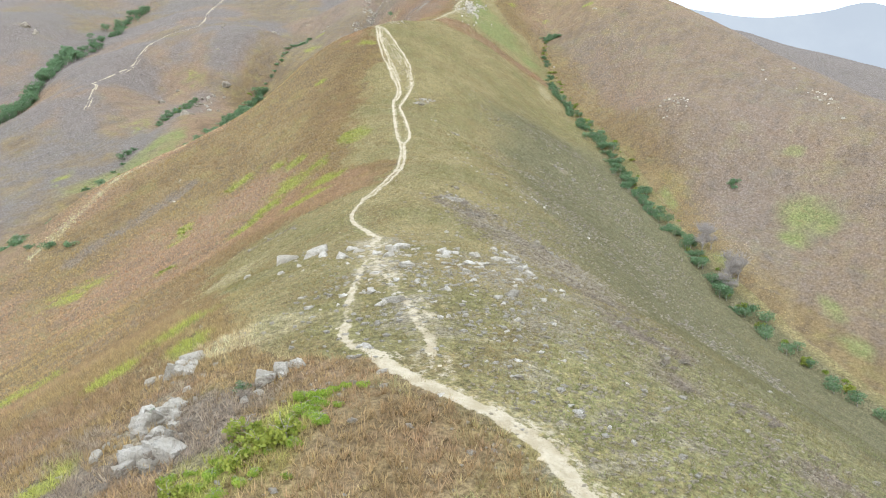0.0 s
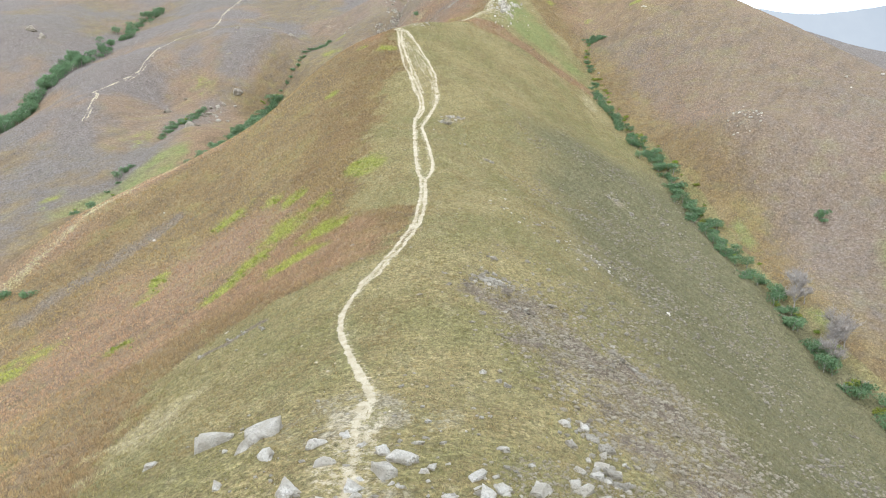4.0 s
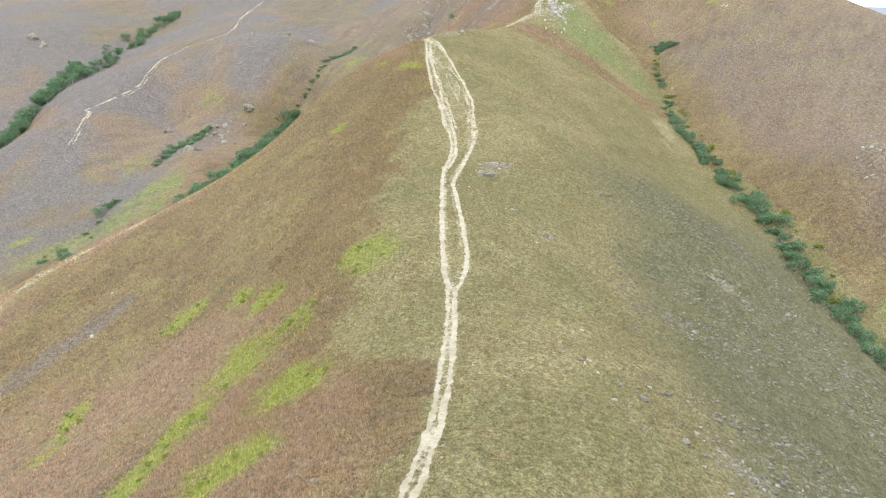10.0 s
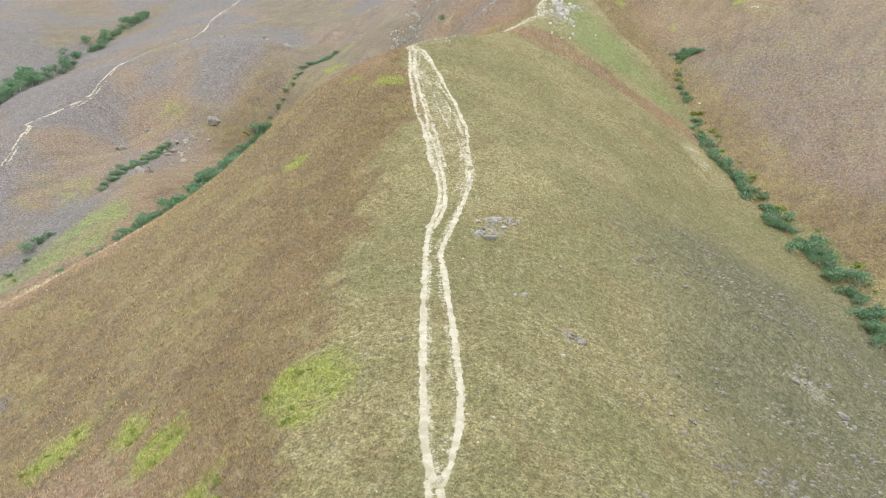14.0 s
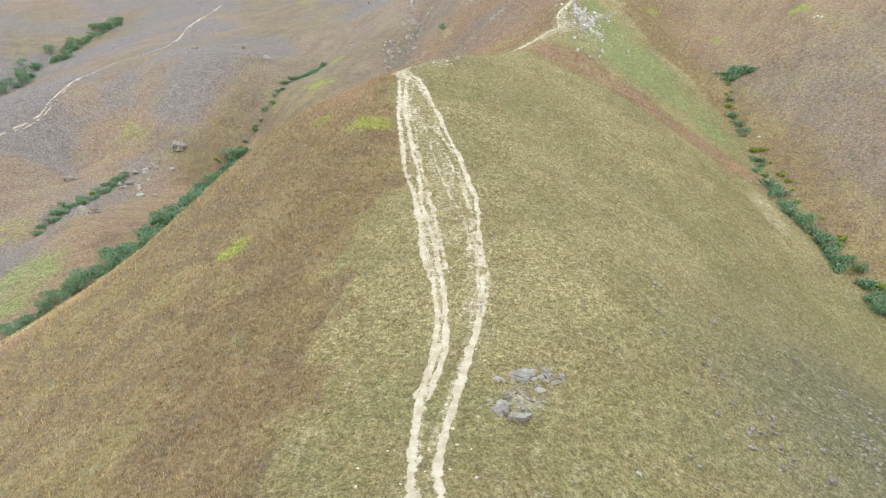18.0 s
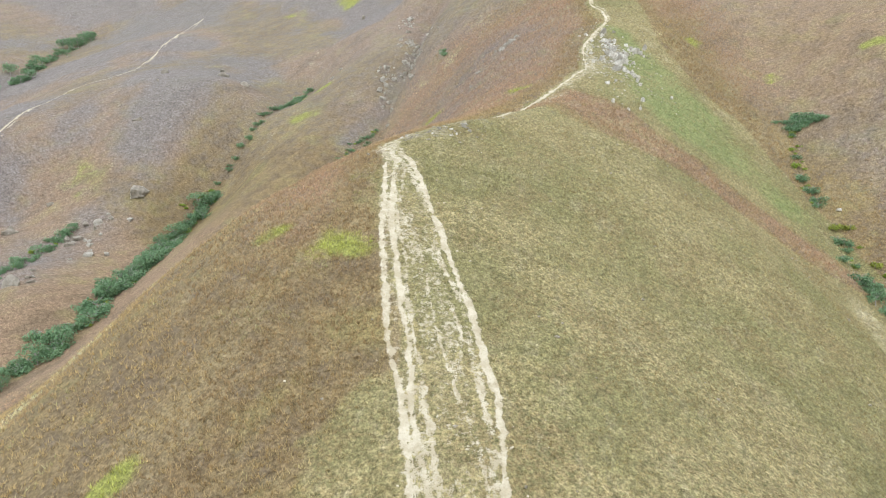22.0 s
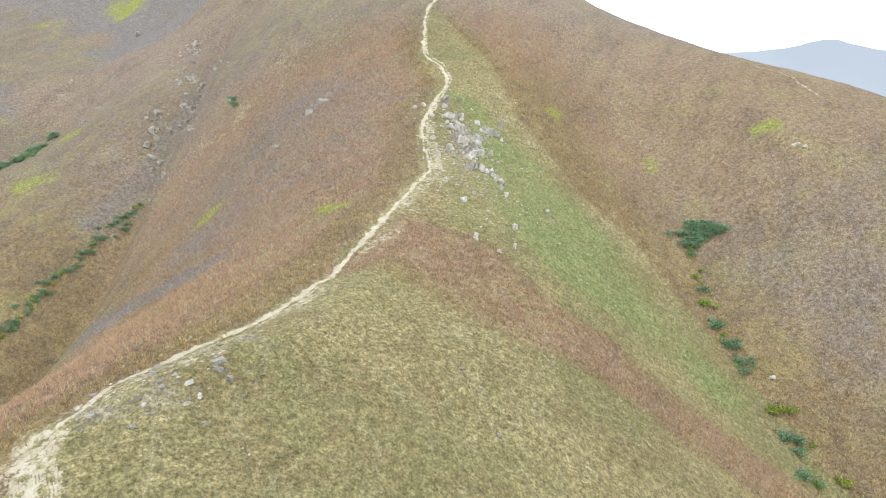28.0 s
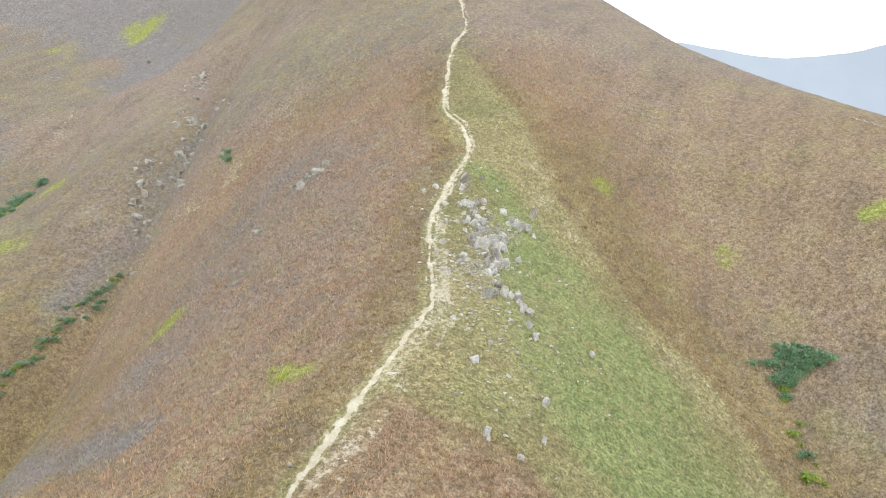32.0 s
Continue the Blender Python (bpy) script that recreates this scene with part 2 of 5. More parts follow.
def between(nt, v, low, high):
    m = nt.nodes.new("ShaderNodeMapRange")
    m.interpolation_type = "SMOOTHSTEP"
    nt.links.new(v, m.inputs[0])
    m.inputs[1].default_value, m.inputs[2].default_value = low, high
    return m.outputs[0]


def noise_of(nt, size, detail=4.0, rough=0.6, stretch=None, turn=0.0):
    tex = nt.nodes.new("ShaderNodeTexNoise")
    tex.inputs["Scale"].default_value, tex.inputs["Detail"].default_value, tex.inputs["Roughness"].default_value = 1 / size, detail, rough
    co = nt.nodes.new("ShaderNodeNewGeometry").outputs["Position"]
    if stretch:
        mp = nt.nodes.new("ShaderNodeMapping")
        mp.inputs["Scale"].default_value = stretch
        if turn:
            swing = nt.nodes.new("ShaderNodeMapping")
            swing.inputs["Rotation"].default_value = (0, 0, radians(turn))
            nt.links.new(co, swing.inputs[0])
            co = swing.outputs[0]
        nt.links.new(co, mp.inputs[0])
        co = mp.outputs[0]
    nt.links.new(co, tex.inputs["Vector"])
    return tex.outputs[0]


def start_material(name, rough=0.9):
    m = bpy.data.materials.new(name)
    m.use_nodes = True
    nt = m.node_tree
    p = nt.nodes["Principled BSDF"]
    p.inputs["Roughness"].default_value = rough
    p.inputs["Specular IOR Level"].default_value = 0.15
    return m, nt, p


def relief(nt, p, h, strength, distance):
    b = nt.nodes.new("ShaderNodeBump")
    b.inputs["Strength"].default_value, b.inputs["Distance"].default_value = strength, distance
    nt.links.new(h, b.inputs["Height"])
    nt.links.new(b.outputs[0], p.inputs["Normal"])


def hill_material():
    """Grassland: zones by cover (r tall dry grass, g lush green, b yellow scrub, a stony ground) and by tint
    (r red-brown grass, g grey heath with painted distance haze, b bleached straw, a dark twiggy scrub), broken up by
    noise."""
    m, nt, p = start_material("hill_grassland", 0.95)

    def layer(name):
        node = nt.nodes.new("ShaderNodeVertexColor")
        node.layer_name = name
        parts = nt.nodes.new("ShaderNodeSeparateColor")
        nt.links.new(node.outputs[0], parts.inputs[0])
        return parts.outputs[0], parts.outputs[1], parts.outputs[2], node.outputs[1]

    c_tall, c_lush, c_scrub, c_stone = layer("cover")
    t_red, t_heath_haze, t_straw, t_dark = layer("tint")
    wide, mid, fine = noise_of(nt, 14.0, 5.0), noise_of(nt, 2.2, 5.0, 0.65), noise_of(nt, 0.33, 4.0, 0.7)
    blades = noise_of(nt, 0.17, 4.0, 0.75, (1.0, 1.0, 0.3))
    jitter = calc(nt, "ADD", calc(nt, "MULTIPLY_ADD", mid, 0.6, -0.3), calc(nt, "MULTIPLY_ADD", fine, 0.4, -0.2))

    def zone(out, low=0.36, high=0.64):
        return between(nt, calc(nt, "ADD", out, jitter), low, high)

    short = ramp_mix(nt, between(nt, wide, 0.41, 0.6), TURF[0], TURF[1])
    short = ramp_mix(nt, calc(nt, "MULTIPLY", between(nt, noise_of(nt, 5.0, 6.0, 0.65), 0.48, 0.6), 0.8), short, DRY[1])
    short = ramp_mix(nt, calc(nt, "MULTIPLY", between(nt, noise_of(nt, 1.3, 5.0, 0.65, (1.0, 0.35, 0.35)), 0.52, 0.68), 0.6), short, STRAW[0])
    short = ramp_mix(nt, between(nt, fine, 0.32, 0.7), short, TURF[2])
    short = ramp_mix(nt, zone(t_heath_haze, 0.1, 0.9), short, ramp_mix(nt, between(nt, mid, 0.35, 0.65), SPARSE[0], SPARSE[1]))
    tall = ramp_mix(nt, between(nt, wide, 0.34, 0.66), DRY[0], DRY[1])
    tall = ramp_mix(nt, between(nt, mid, 0.42, 0.72), tall, DRY[2])
    tall = ramp_mix(nt, zone(t_red, 0.12, 0.9), tall, ramp_mix(nt, mid, RED[0], RED[1]))
    tall = ramp_mix(nt, calc(nt, "MULTIPLY", between(nt, fine, 0.45, 0.75), 0.5), tall, DRY[3])
    swept = noise_of(nt, 3.4, 5.0, 0.62, (1.0, 0.16, 0.5), 34.0)
    tall = ramp_mix(nt, calc(nt, "MULTIPLY", between(nt, swept, 0.5, 0.68), 0.5), tall, DRY[3])
    tall = ramp_mix(nt, calc(nt, "MULTIPLY", between(nt, swept, 0.5, 0.34), 0.5), tall, DRY[2])
    tall = ramp_mix(nt, calc(nt, "MULTIPLY", between(nt, noise_of(nt, 7.0, 4.0), 0.52, 0.66), 0.2), tall, SCRUB[1])
    # Grey heath tone, with distance haze painted into its colour.
    tall = ramp_mix(nt, calc(nt, "MULTIPLY", zone(t_heath_haze, 0.0, 1.0), 0.8), tall, ramp_mix(nt, between(nt, mid, 0.35, 0.65), HEATH_HAZE[0], HEATH_HAZE[1]))
    lush = ramp_mix(nt, between(nt, mid, 0.35, 0.65), LUSH[0], LUSH[1])
    lush = ramp_mix(nt, between(nt, noise_of(nt, 1.1, 5.0, 0.7), 0.5, 0.66), lush, TURF[0])
    scrub = ramp_mix(nt, between(nt, fine, 0.35, 0.65), SCRUB[0], SCRUB[1])
    stony = ramp_mix(nt, between(nt, fine, 0.45, 0.62), STONE[0], STONE[1])
    col = ramp_mix(nt, zone(c_tall), short, tall)
    col = ramp_mix(nt, zone(t_straw), col, ramp_mix(nt, fine, STRAW[0], STRAW[1]))
    col = ramp_mix(nt, zone(c_lush, 0.16, 0.84), col, lush)
    col = ramp_mix(nt, zone(t_dark), col, ramp_mix(nt, between(nt, fine, 0.4, 0.6), DARK[0], DARK[1]))
    col = ramp_mix(nt, zone(c_scrub, 0.2, 0.8), col, scrub)
    col = ramp_mix(nt, zone(c_stone), col, stony)
    grain = ramp_mix(nt, between(nt, blades, 0.3, 0.7), (0.5, 0.49, 0.48), (1.42, 1.42, 1.38))
    mul = nt.nodes.new("ShaderNodeMix")
    mul.data_type, mul.blend_type = "RGBA", "MULTIPLY"
    mul.inputs[0].default_value = 1.0
    clump = ramp_mix(nt, between(nt, noise_of(nt, 0.55, 5.0, 0.7), 0.32, 0.68), (0.7, 0.69, 0.68), (1.24, 1.24, 1.22))
    tone = nt.nodes.new("ShaderNodeMix")
    tone.data_type, tone.blend_type = "RGBA", "MULTIPLY"
    tone.inputs[0].default_value = 1.0
    nt.links.new(col, tone.inputs[6])
    nt.links.new(clump, tone.inputs[7])
    nt.links.new(tone.outputs[2], mul.inputs[6])
    nt.links.new(grain, mul.inputs[7])
    worn = nt.nodes.new("ShaderNodeAttribute")
    worn.attribute_name = "wear"
    speckle, crumb = noise_of(nt, 0.42, 4.0, 0.65), noise_of(nt, 0.11, 4.0, 0.7)
    bare = calc(nt, "ADD", worn.outputs["Fac"], calc(nt, "ADD", calc(nt, "MULTIPLY_ADD", speckle, 0.9, -0.45), calc(nt, "MULTIPLY_ADD", crumb, 0.7, -0.35)))
    earth = ramp_mix(nt, between(nt, noise_of(nt, 0.9, 4.0), 0.35, 0.65), EARTH[0], EARTH[1])
    earth = ramp_mix(nt, calc(nt, "MULTIPLY", between(nt, crumb, 0.5, 0.72), 0.55), earth, EARTH[2])
    nt.links.new(ramp_mix(nt, between(nt, bare, 0.4, 0.58), mul.outputs[2], earth), p.inputs["Base Color"])
    relief(nt, p, calc(nt, "ADD", calc(nt, "MULTIPLY", mid, 2.0), calc(nt, "ADD", fine, calc(nt, "MULTIPLY", blades, 0.5))), 0.8, 0.3)
    return m


def leaf_material(name, dark, light, gloss=0.5, see=0.25):
    """Foliage: tone by leaf, a little light let through."""
    m, nt, p = start_material(name, gloss)
    geo = nt.nodes.new("ShaderNodeNewGeometry")
    who = nt.nodes.new("ShaderNodeObjectInfo")
    tone = calc(nt, "MULTIPLY_ADD", geo.outputs["Random Per Island"], 0.7, calc(nt, "MULTIPLY", who.outputs["Random"], 0.3))
    col = ramp_mix(nt, tone, dark, light)
    nt.links.new(col, p.inputs["Base Color"])
    thin = nt.nodes.new("ShaderNodeBsdfTranslucent")
    nt.links.new(col, thin.inputs[0])
    mix = nt.nodes.new("ShaderNodeMixShader")
    mix.inputs[0].default_value = see
    nt.links.new(p.outputs[0], mix.inputs[1])
    nt.links.new(thin.outputs[0], mix.inputs[2])
    nt.links.new(mix.outputs[0], nt.nodes["Material Output"].inputs[0])
    return m


def blade_material():
    """Grass blades: the colour of the tuft, with streaks, and light let through."""
    m, nt, p = start_material("grass_blades", 0.8)
    tone = nt.nodes.new("ShaderNodeVertexColor")
    tone.layer_name = "tone"
    geo = nt.nodes.new("ShaderNodeNewGeometry")
    streak = ramp_mix(nt, geo.outputs["Random Per Island"], (0.78, 0.76, 0.74), (1.2, 1.2, 1.16))
    mul = nt.nodes.new("ShaderNodeMix")
    mul.data_type, mul.blend_type = "RGBA", "MULTIPLY"
    mul.inputs[0].default_value = 1.0
    nt.links.new(tone.outputs[0], mul.inputs[6])
    nt.links.new(streak, mul.inputs[7])
    nt.links.new(mul.outputs[2], p.inputs["Base Color"])
    thin = nt.nodes.new("ShaderNodeBsdfTranslucent")
    nt.links.new(mul.outputs[2], thin.inputs[0])
    mix = nt.nodes.new("ShaderNodeMixShader")
    mix.inputs[0].default_value = 0.45
    nt.links.new(p.outputs[0], mix.inputs[1])
    nt.links.new(thin.outputs[0], mix.inputs[2])
    nt.links.new(mix.outputs[0], nt.nodes["Material Output"].inputs[0])
    return m


def rock_material(name, low, high, moss_crevice):
    m, nt, p = start_material(name, 0.85)
    mid, fine = noise_of(nt, 0.7, 5.0, 0.6), noise_of(nt, 0.1, 5.0, 0.7)
    who = nt.nodes.new("ShaderNodeObjectInfo")
    col = ramp_mix(nt, between(nt, mid, 0.35, 0.65), low, high)
    col = ramp_mix(nt, calc(nt, "MULTIPLY", who.outputs["Random"], 0.3), col, (0.46, 0.4, 0.31))
    col = ramp_mix(nt, calc(nt, "MULTIPLY", between(nt, noise_of(nt, 0.35, 5.0, 0.7), 0.54, 0.66), 0.45), col, moss_crevice)
    # Low spots of the relief darkened with the moss tone, painting in crevice shade.
    col = ramp_mix(nt, calc(nt, "MULTIPLY", between(nt, fine, 0.5, 0.36), 0.3), col, moss_crevice)
    nt.links.new(col, p.inputs["Base Color"])
    relief(nt, p, calc(nt, "ADD", fine, mid), 1.0, 0.3)
    return m


def bark_material(name="grey_bark", low=(0.3, 0.262, 0.23), high=(0.5, 0.45, 0.405)):
    m, nt, p = start_material(name, 0.9)
    nt.links.new(ramp_mix(nt, between(nt, noise_of(nt, 0.15, 4.0), 0.35, 0.65), low, high), p.inputs["Base Color"])
    return m


def trail_material():
    m, nt, p = start_material("bare_earth", 0.95)
    mid, fine = noise_of(nt, 0.9, 4.0), noise_of(nt, 0.12, 4.0, 0.7)
    col = ramp_mix(nt, between(nt, mid, 0.35, 0.65), EARTH[0], EARTH[1])
    col = ramp_mix(nt, calc(nt, "MULTIPLY", between(nt, fine, 0.5, 0.72), 0.6), col, EARTH[2])
    nt.links.new(col, p.inputs["Base Color"])
    relief(nt, p, fine, 0.6, 0.06)
    return m


MAT_HILL, MAT_TRAIL, MAT_BLADE, MAT_BARK = hill_material(), trail_material(), blade_material(), bark_material()
MAT_BRUSH = bark_material("brown_twigs", (0.25, 0.21, 0.165), (0.4, 0.34, 0.27))
MAT_LEAF = leaf_material("evergreen_leaves", (0.1, 0.18, 0.09), (0.25, 0.375, 0.19))
MAT_BRIGHT = leaf_material("bright_shrub_leaves", (0.16, 0.25, 0.03), (0.36, 0.43, 0.08))
MAT_VINE = leaf_material("vine_leaves", (0.17, 0.29, 0.04), (0.46, 0.56, 0.09))
MAT_GOLD = leaf_material("yellow_shrub_leaves", (0.2, 0.25, 0.05), (0.4, 0.42, 0.08))
MAT_ROCK = rock_material("pale_grey_rock", (0.6, 0.535, 0.43), (0.88, 0.825, 0.73), (0.27, 0.225, 0.155))
MAT_ROCK_MID = rock_material("lichened_grey_rock", (0.36, 0.316, 0.248), (0.56, 0.51, 0.425), (0.16, 0.135, 0.1))
MAT_ROCK_DULL = rock_material("dull_field_stone", (0.36, 0.305, 0.215), (0.53, 0.455, 0.34), (0.2, 0.17, 0.11))
MAT_ROCK_DARK = rock_material("weathered_grey_rock", (0.27, 0.232, 0.178), (0.44, 0.385, 0.305), (0.12, 0.1, 0.07))


# ---- ground: one sheet ----
def spaced(stops):
    """Coordinates from (place, spacing up to the next place)."""
    out = []
    for (a, d), (b, _) in zip(stops, stops[1:]):
        n = max(1, round((b - a) / d))
        out += [a + (b - a) * k / n for k in range(n)]
    return np.array(out + [stops[-1][0]])


GX = spaced([(-4500, 500), (-1500, 150), (-600, 40), (-340, 6), (-190, 2.2), (-112, 1.3), (-60, 0.85), (62, 1.6), (140, 6), (350, 40), (700, 150), (1600, 500), (4500, 1)])
GY = spaced([(-4500, 500), (-900, 100), (-150, 12), (-20, 0.9), (130, 0.9), (320, 2.0), (400, 5), (600, 40), (1000, 150), (2000, 500), (4800, 1)])


def edge_x(y):
    """Where the short turf gives way to tall dry grass on the spur's western flank."""
    ys = [-60, 18, 26, 32, 45, 60, 70, 84, 90, 93, 97, 112, 116, 120, 126, 146, 168, 182, 189, 193, 205, 213, 219, 224, 227, 232, 239, 246, 255, 262, 272, 280,
          293, 305, 330, 380]
    xs = [12, 4, -1, -8, -14, -20, -25, -29, -24, -14.5, -9, -8.3, -9.5, -15, -17, -19, -18.7, -20.3, -19.6, -17, -18.6, -20, -21, -21, -19, -14, -9.5, -6.5, -2.3,
          2.2, 3.8, 5, 10.3, 8.6, 13, 17]
    return np.interp(y, ys, xs)


def edge_right(y):
    """The same on the eastern side: the gully, and higher up the shoulder's rim."""
    return np.interp(y, [-60, 20, 70, 120, 140, 158, 182, 208, 226, 250, 261, 270, 277, 284, 303, 316, 335],
                     [150, 112, 87, 68, 59, 54, 52, 46, 40, 37, 33, 29.5, 24.5, 21.5, 19, 16, 13.5])


def area(poly, x, y, soft=0.8):
    """1 inside a closed outline, 0 outside, soft across its edge."""
    inside = np.zeros(np.shape(x), bool)
    ring = poly + poly[:1]
    for (ax, ay), (bx, by) in zip(ring, ring[1:]):
        cross = (ay > y) != (by > y)
        inside ^= cross & (x < (bx - ax) * (y - ay) / ((by - ay) or 1e-9) + ax)
    d = along(ring, x, y)[0]
    return step(-soft, soft, np.where(inside, d, -d))


def patches(spots, x, y):
    """Ragged round patches: (x, y, half width, half length)."""
    v = np.zeros(np.shape(x))
    for cx, cy, rx, ry in spots:
        v = np.maximum(v, 1.15 - np.hypot((x - cx) / rx, (y - cy) / ry))
    return np.clip(v * 1.3, 0, 1)


RED_STRIP = [(-6.8, 243.8), (-0.7, 242.4), (3.7, 239.5), (7.7, 238), (13.3, 237), (19.7, 236.3), (25, 235.3), (39, 233.5), (38, 238), (28.2, 241.6),
             (22, 242.7), (17.7, 245.4), (11.8, 246.8), (8.6, 250.9), (0.7, 254.8)]
LUSH_BANK = [(9, 291), (12, 284), (9.5, 273), (8.5, 263), (10, 254), (15, 250.5), (21.7, 248.5), (31, 244.5), (34, 249), (29, 259.5), (25.6, 268), (20, 279), (14.5, 290)]
KNOLL_BROWN = [(-4.5, 29), (-2.2, 27.3), (0.3, 24.6), (2.8, 22.1), (4.4, 17), (8, 7), (8, -30), (-60, -30), (-60, 30), (-16, 38), (-9, 31)]
KNOLL_SHRUBS = [(-9.6, 22.5), (-7, 19), (-4.6, 21), (-3.9, 26), (-5.8, 26), (-6.9, 23.9)]
VALLEY_GREEN = [(-102, 240), (-96, 250), (-91, 254), (-88, 244), (-89, 234), (-101, 226), (-116, 210), (-120, 218)]
SCRUB_SPOTS = [(-28.5, 128, 4, 4), (-33.6, 116, 2.4, 3.4), (-31, 120.5, 2.4, 3.4), (-22.3, 109.4, 3, 2.5), (-20, 118.5, 3.4, 3), (-49.5, 133, 1.7, 4.5), (-44.7, 111, 2, 2), (-17, 139, 2.2, 2.6), (-23, 131, 1.8, 3),
               (-29, 139.5, 1.5, 2.5), (-33, 143.8, 2, 2.5), (-42, 147.5, 3, 2.5), (-18.8, 39.5, 1.2, 1.4), (-20.2, 38, 1, 1.2), (-40.6, 63.6, 3, 3), (-63.6, 119, 4, 4), (-17.6, 46, 1.5, 3), (-14.8, 38.2, 1.2, 2),
               (-16.6, 26, 1.1, 1.1), (-21, 203.5, 2.2, 1.3), (-27.3, 205.7, 1.2, 1.2), (-31.5, 187.2, 1.3, 1.3), (-22.2, 286.7, 2.4, 1.6), (-6, 258, 2, 1.2), (-58.5, 327, 4.5, 2), (-58.4, 344.2, 2.5, 2),
               (-70, 442, 6, 5), (-92, 436, 4, 3), (-105, 306, 5, 4), (-112, 262, 5, 6), (-121, 224, 2.5, 7), (-66, 346, 3, 3), (56, 282.6, 1.8, 1.6), (40.3, 286, 1.4, 1.4), (27.7, 294, 1.6, 1.2)]
RIGHT_SPOTS = [(84, 160, 9, 11), (78, 154, 5, 6), (75, 132, 3.2, 6), (74.5, 122, 4, 5), (55.5, 172, 2.6, 7), (90, 181, 4, 3), (58.5, 145, 3, 5)]
STONE_SPOTS = [(-1, 33, 6.5, 8), (-3, 48, 8, 10), (-7, 62, 9, 7), (4, 46, 5, 12), (5, 31, 5, 10), (-4.5, 167, 3, 3.5), (2.5, 151.5, 2, 2), (14, 112, 5, 4),
               (27, 164, 4, 5), (-17, 225, 4.5, 3.2), (-12, 229.5, 4, 2.5), (-8, 235, 3, 3), (9, 272, 4.5, 9), (12, 277, 4, 4), (65, 200, 6, 7), (108, 203, 6, 12), (-12, 28, 3, 7),
               (9, 286, 2.4, 5)]
HEATH_BAND = [(-18, 261), (-25, 268), (-31, 273), (-38, 283)]
DARK_BAND = [(1.8, 86.2), (4.6, 79.7), (6, 71), (9, 64.8), (11, 57), (12.3, 46), (12.4, 35), (14.8, 26), (18, 14)]
HOLLOW = [(0.4, 89.5), (6.1, 90.8), (10.8, 87.6), (16.8, 83.8), (20.9, 71.9), (12, 56), (7, 63), (4.6, 68.5), (2.3, 75.9)]
SCARP = [(-23.4, 84.6), (-21.1, 84.1), (-19.7, 85.8), (-18.6, 86.3)]


def land_cover(x, y):
    """The plant cover at a place, with haze painted on far slopes: two sets of four weights."""
    wob = (fractal(x, y, 7, 31, 3) - 0.5) * 3.0
    soft = 1.0 + 2.6 * step(224, 205, y) * step(30, 60, y)
    tall = step(-soft, soft, edge_x(y) - x + wob * (0.3 + 0.5 * soft) + soft * 1.6 * (fractal(x, y, 1.8, 33, 3) - 0.5))
    tall = np.maximum(tall, step(-1.5, 1.5, x - edge_right(y) + wob * 0.8))
    strip = area(RED_STRIP, x + wob * 0.9, y + wob * 0.9, 2.4)
    front = area(KNOLL_BROWN, x, y + wob * 0.3, 0.5)
    tall = np.maximum(np.maximum(tall, strip), front)
    upper = step(318, 340, y)
    tall = np.maximum(tall, upper * 0.75)
    lush = area(LUSH_BANK, x + wob * 0.8, y + wob * 0.8, 3.0) * (0.34 + 0.62 * fractal(x, y, 6, 58))
    lush = np.maximum(lush, area(VALLEY_GREEN, x + wob, y + wob, 3.0) * (0.2 + 0.8 * fractal(x, y, 5, 57)))
    lush = np.maximum(lush, patches([(16, 262, 14, 16), (8, 255, 6, 5)], x, y) * 0.42)
    lush = np.maximum(lush, 0.42 * step(-4, 6, x) * step(60, 24, y) * step(34, 14, x))
    lush = np.maximum(lush, patches(RIGHT_SPOTS, x, y) * (0.2 + 0.8 * fractal(x, y, 4, 59)))
    scrub = patches([(a, b, 1.6 * c, 1.6 * d) for a, b, c, d in SCRUB_SPOTS], x + 4 * (fractal(x, y, 4, 35, 3) - 0.5), y + 4 * (fractal(x, y, 4, 37, 3) - 0.5)) * (1.45 * fractal(x, y, 2.2, 41)) * (1 - 0.4 * step(-80, -100, x))
    scrub = np.maximum(scrub, area(KNOLL_SHRUBS, x + wob * 0.3, y + wob * 0.3, 0.9) * 1.3 * fractal(x, y, 1.6, 69))
    stone = patches(STONE_SPOTS, x, y) * (0.1 + 0.7 * fractal(x, y, 2.0, 43))
    stone = np.maximum(stone, 0.8 * fractal(x, y, 1.2, 45) * step(-1, 4, x) * step(15, 8, x) * step(60, 46, y) * step(6, 14, y))
    red = np.maximum(strip * (0.35 + 0.6 * fractal(x, y, 4, 63)), patches([(-17, 101, 14, 12), (-13, 275, 22, 32), (-12, 255, 8, 9)], x, y) * 0.6)
    red = np.maximum(red, front * 0.75 * fractal(x, y, 3, 65))
    red = np.maximum(red, patches([(-38, 50, 26, 60)], x, y) * 0.75 * fractal(x, y, 9, 66))
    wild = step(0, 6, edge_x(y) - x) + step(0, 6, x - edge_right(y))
    red = np.maximum(red, step(2, 14, x - edge_right(y)) * step(80, 110, y) * (0.35 + 0.5 * fractal(x, y, 14, 70, 4)))
    red = np.maximum(red, wild * 0.85 * step(0.36, 0.68, fractal(x, y, 34, 68, 5)))
    # Grey heath and scree bands, plus extra grey on far slopes painting distance haze.
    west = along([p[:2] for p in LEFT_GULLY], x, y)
    heath_haze = np.where((west[2] < 0), step(2, 24, west[0]), 0) * step(130, 170, y) * (0.25 + 0.75 * step(0.3, 0.62, fractal(x, y, 22, 54, 5)))
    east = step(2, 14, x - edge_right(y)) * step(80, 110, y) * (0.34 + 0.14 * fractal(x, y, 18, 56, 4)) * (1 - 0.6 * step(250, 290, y))
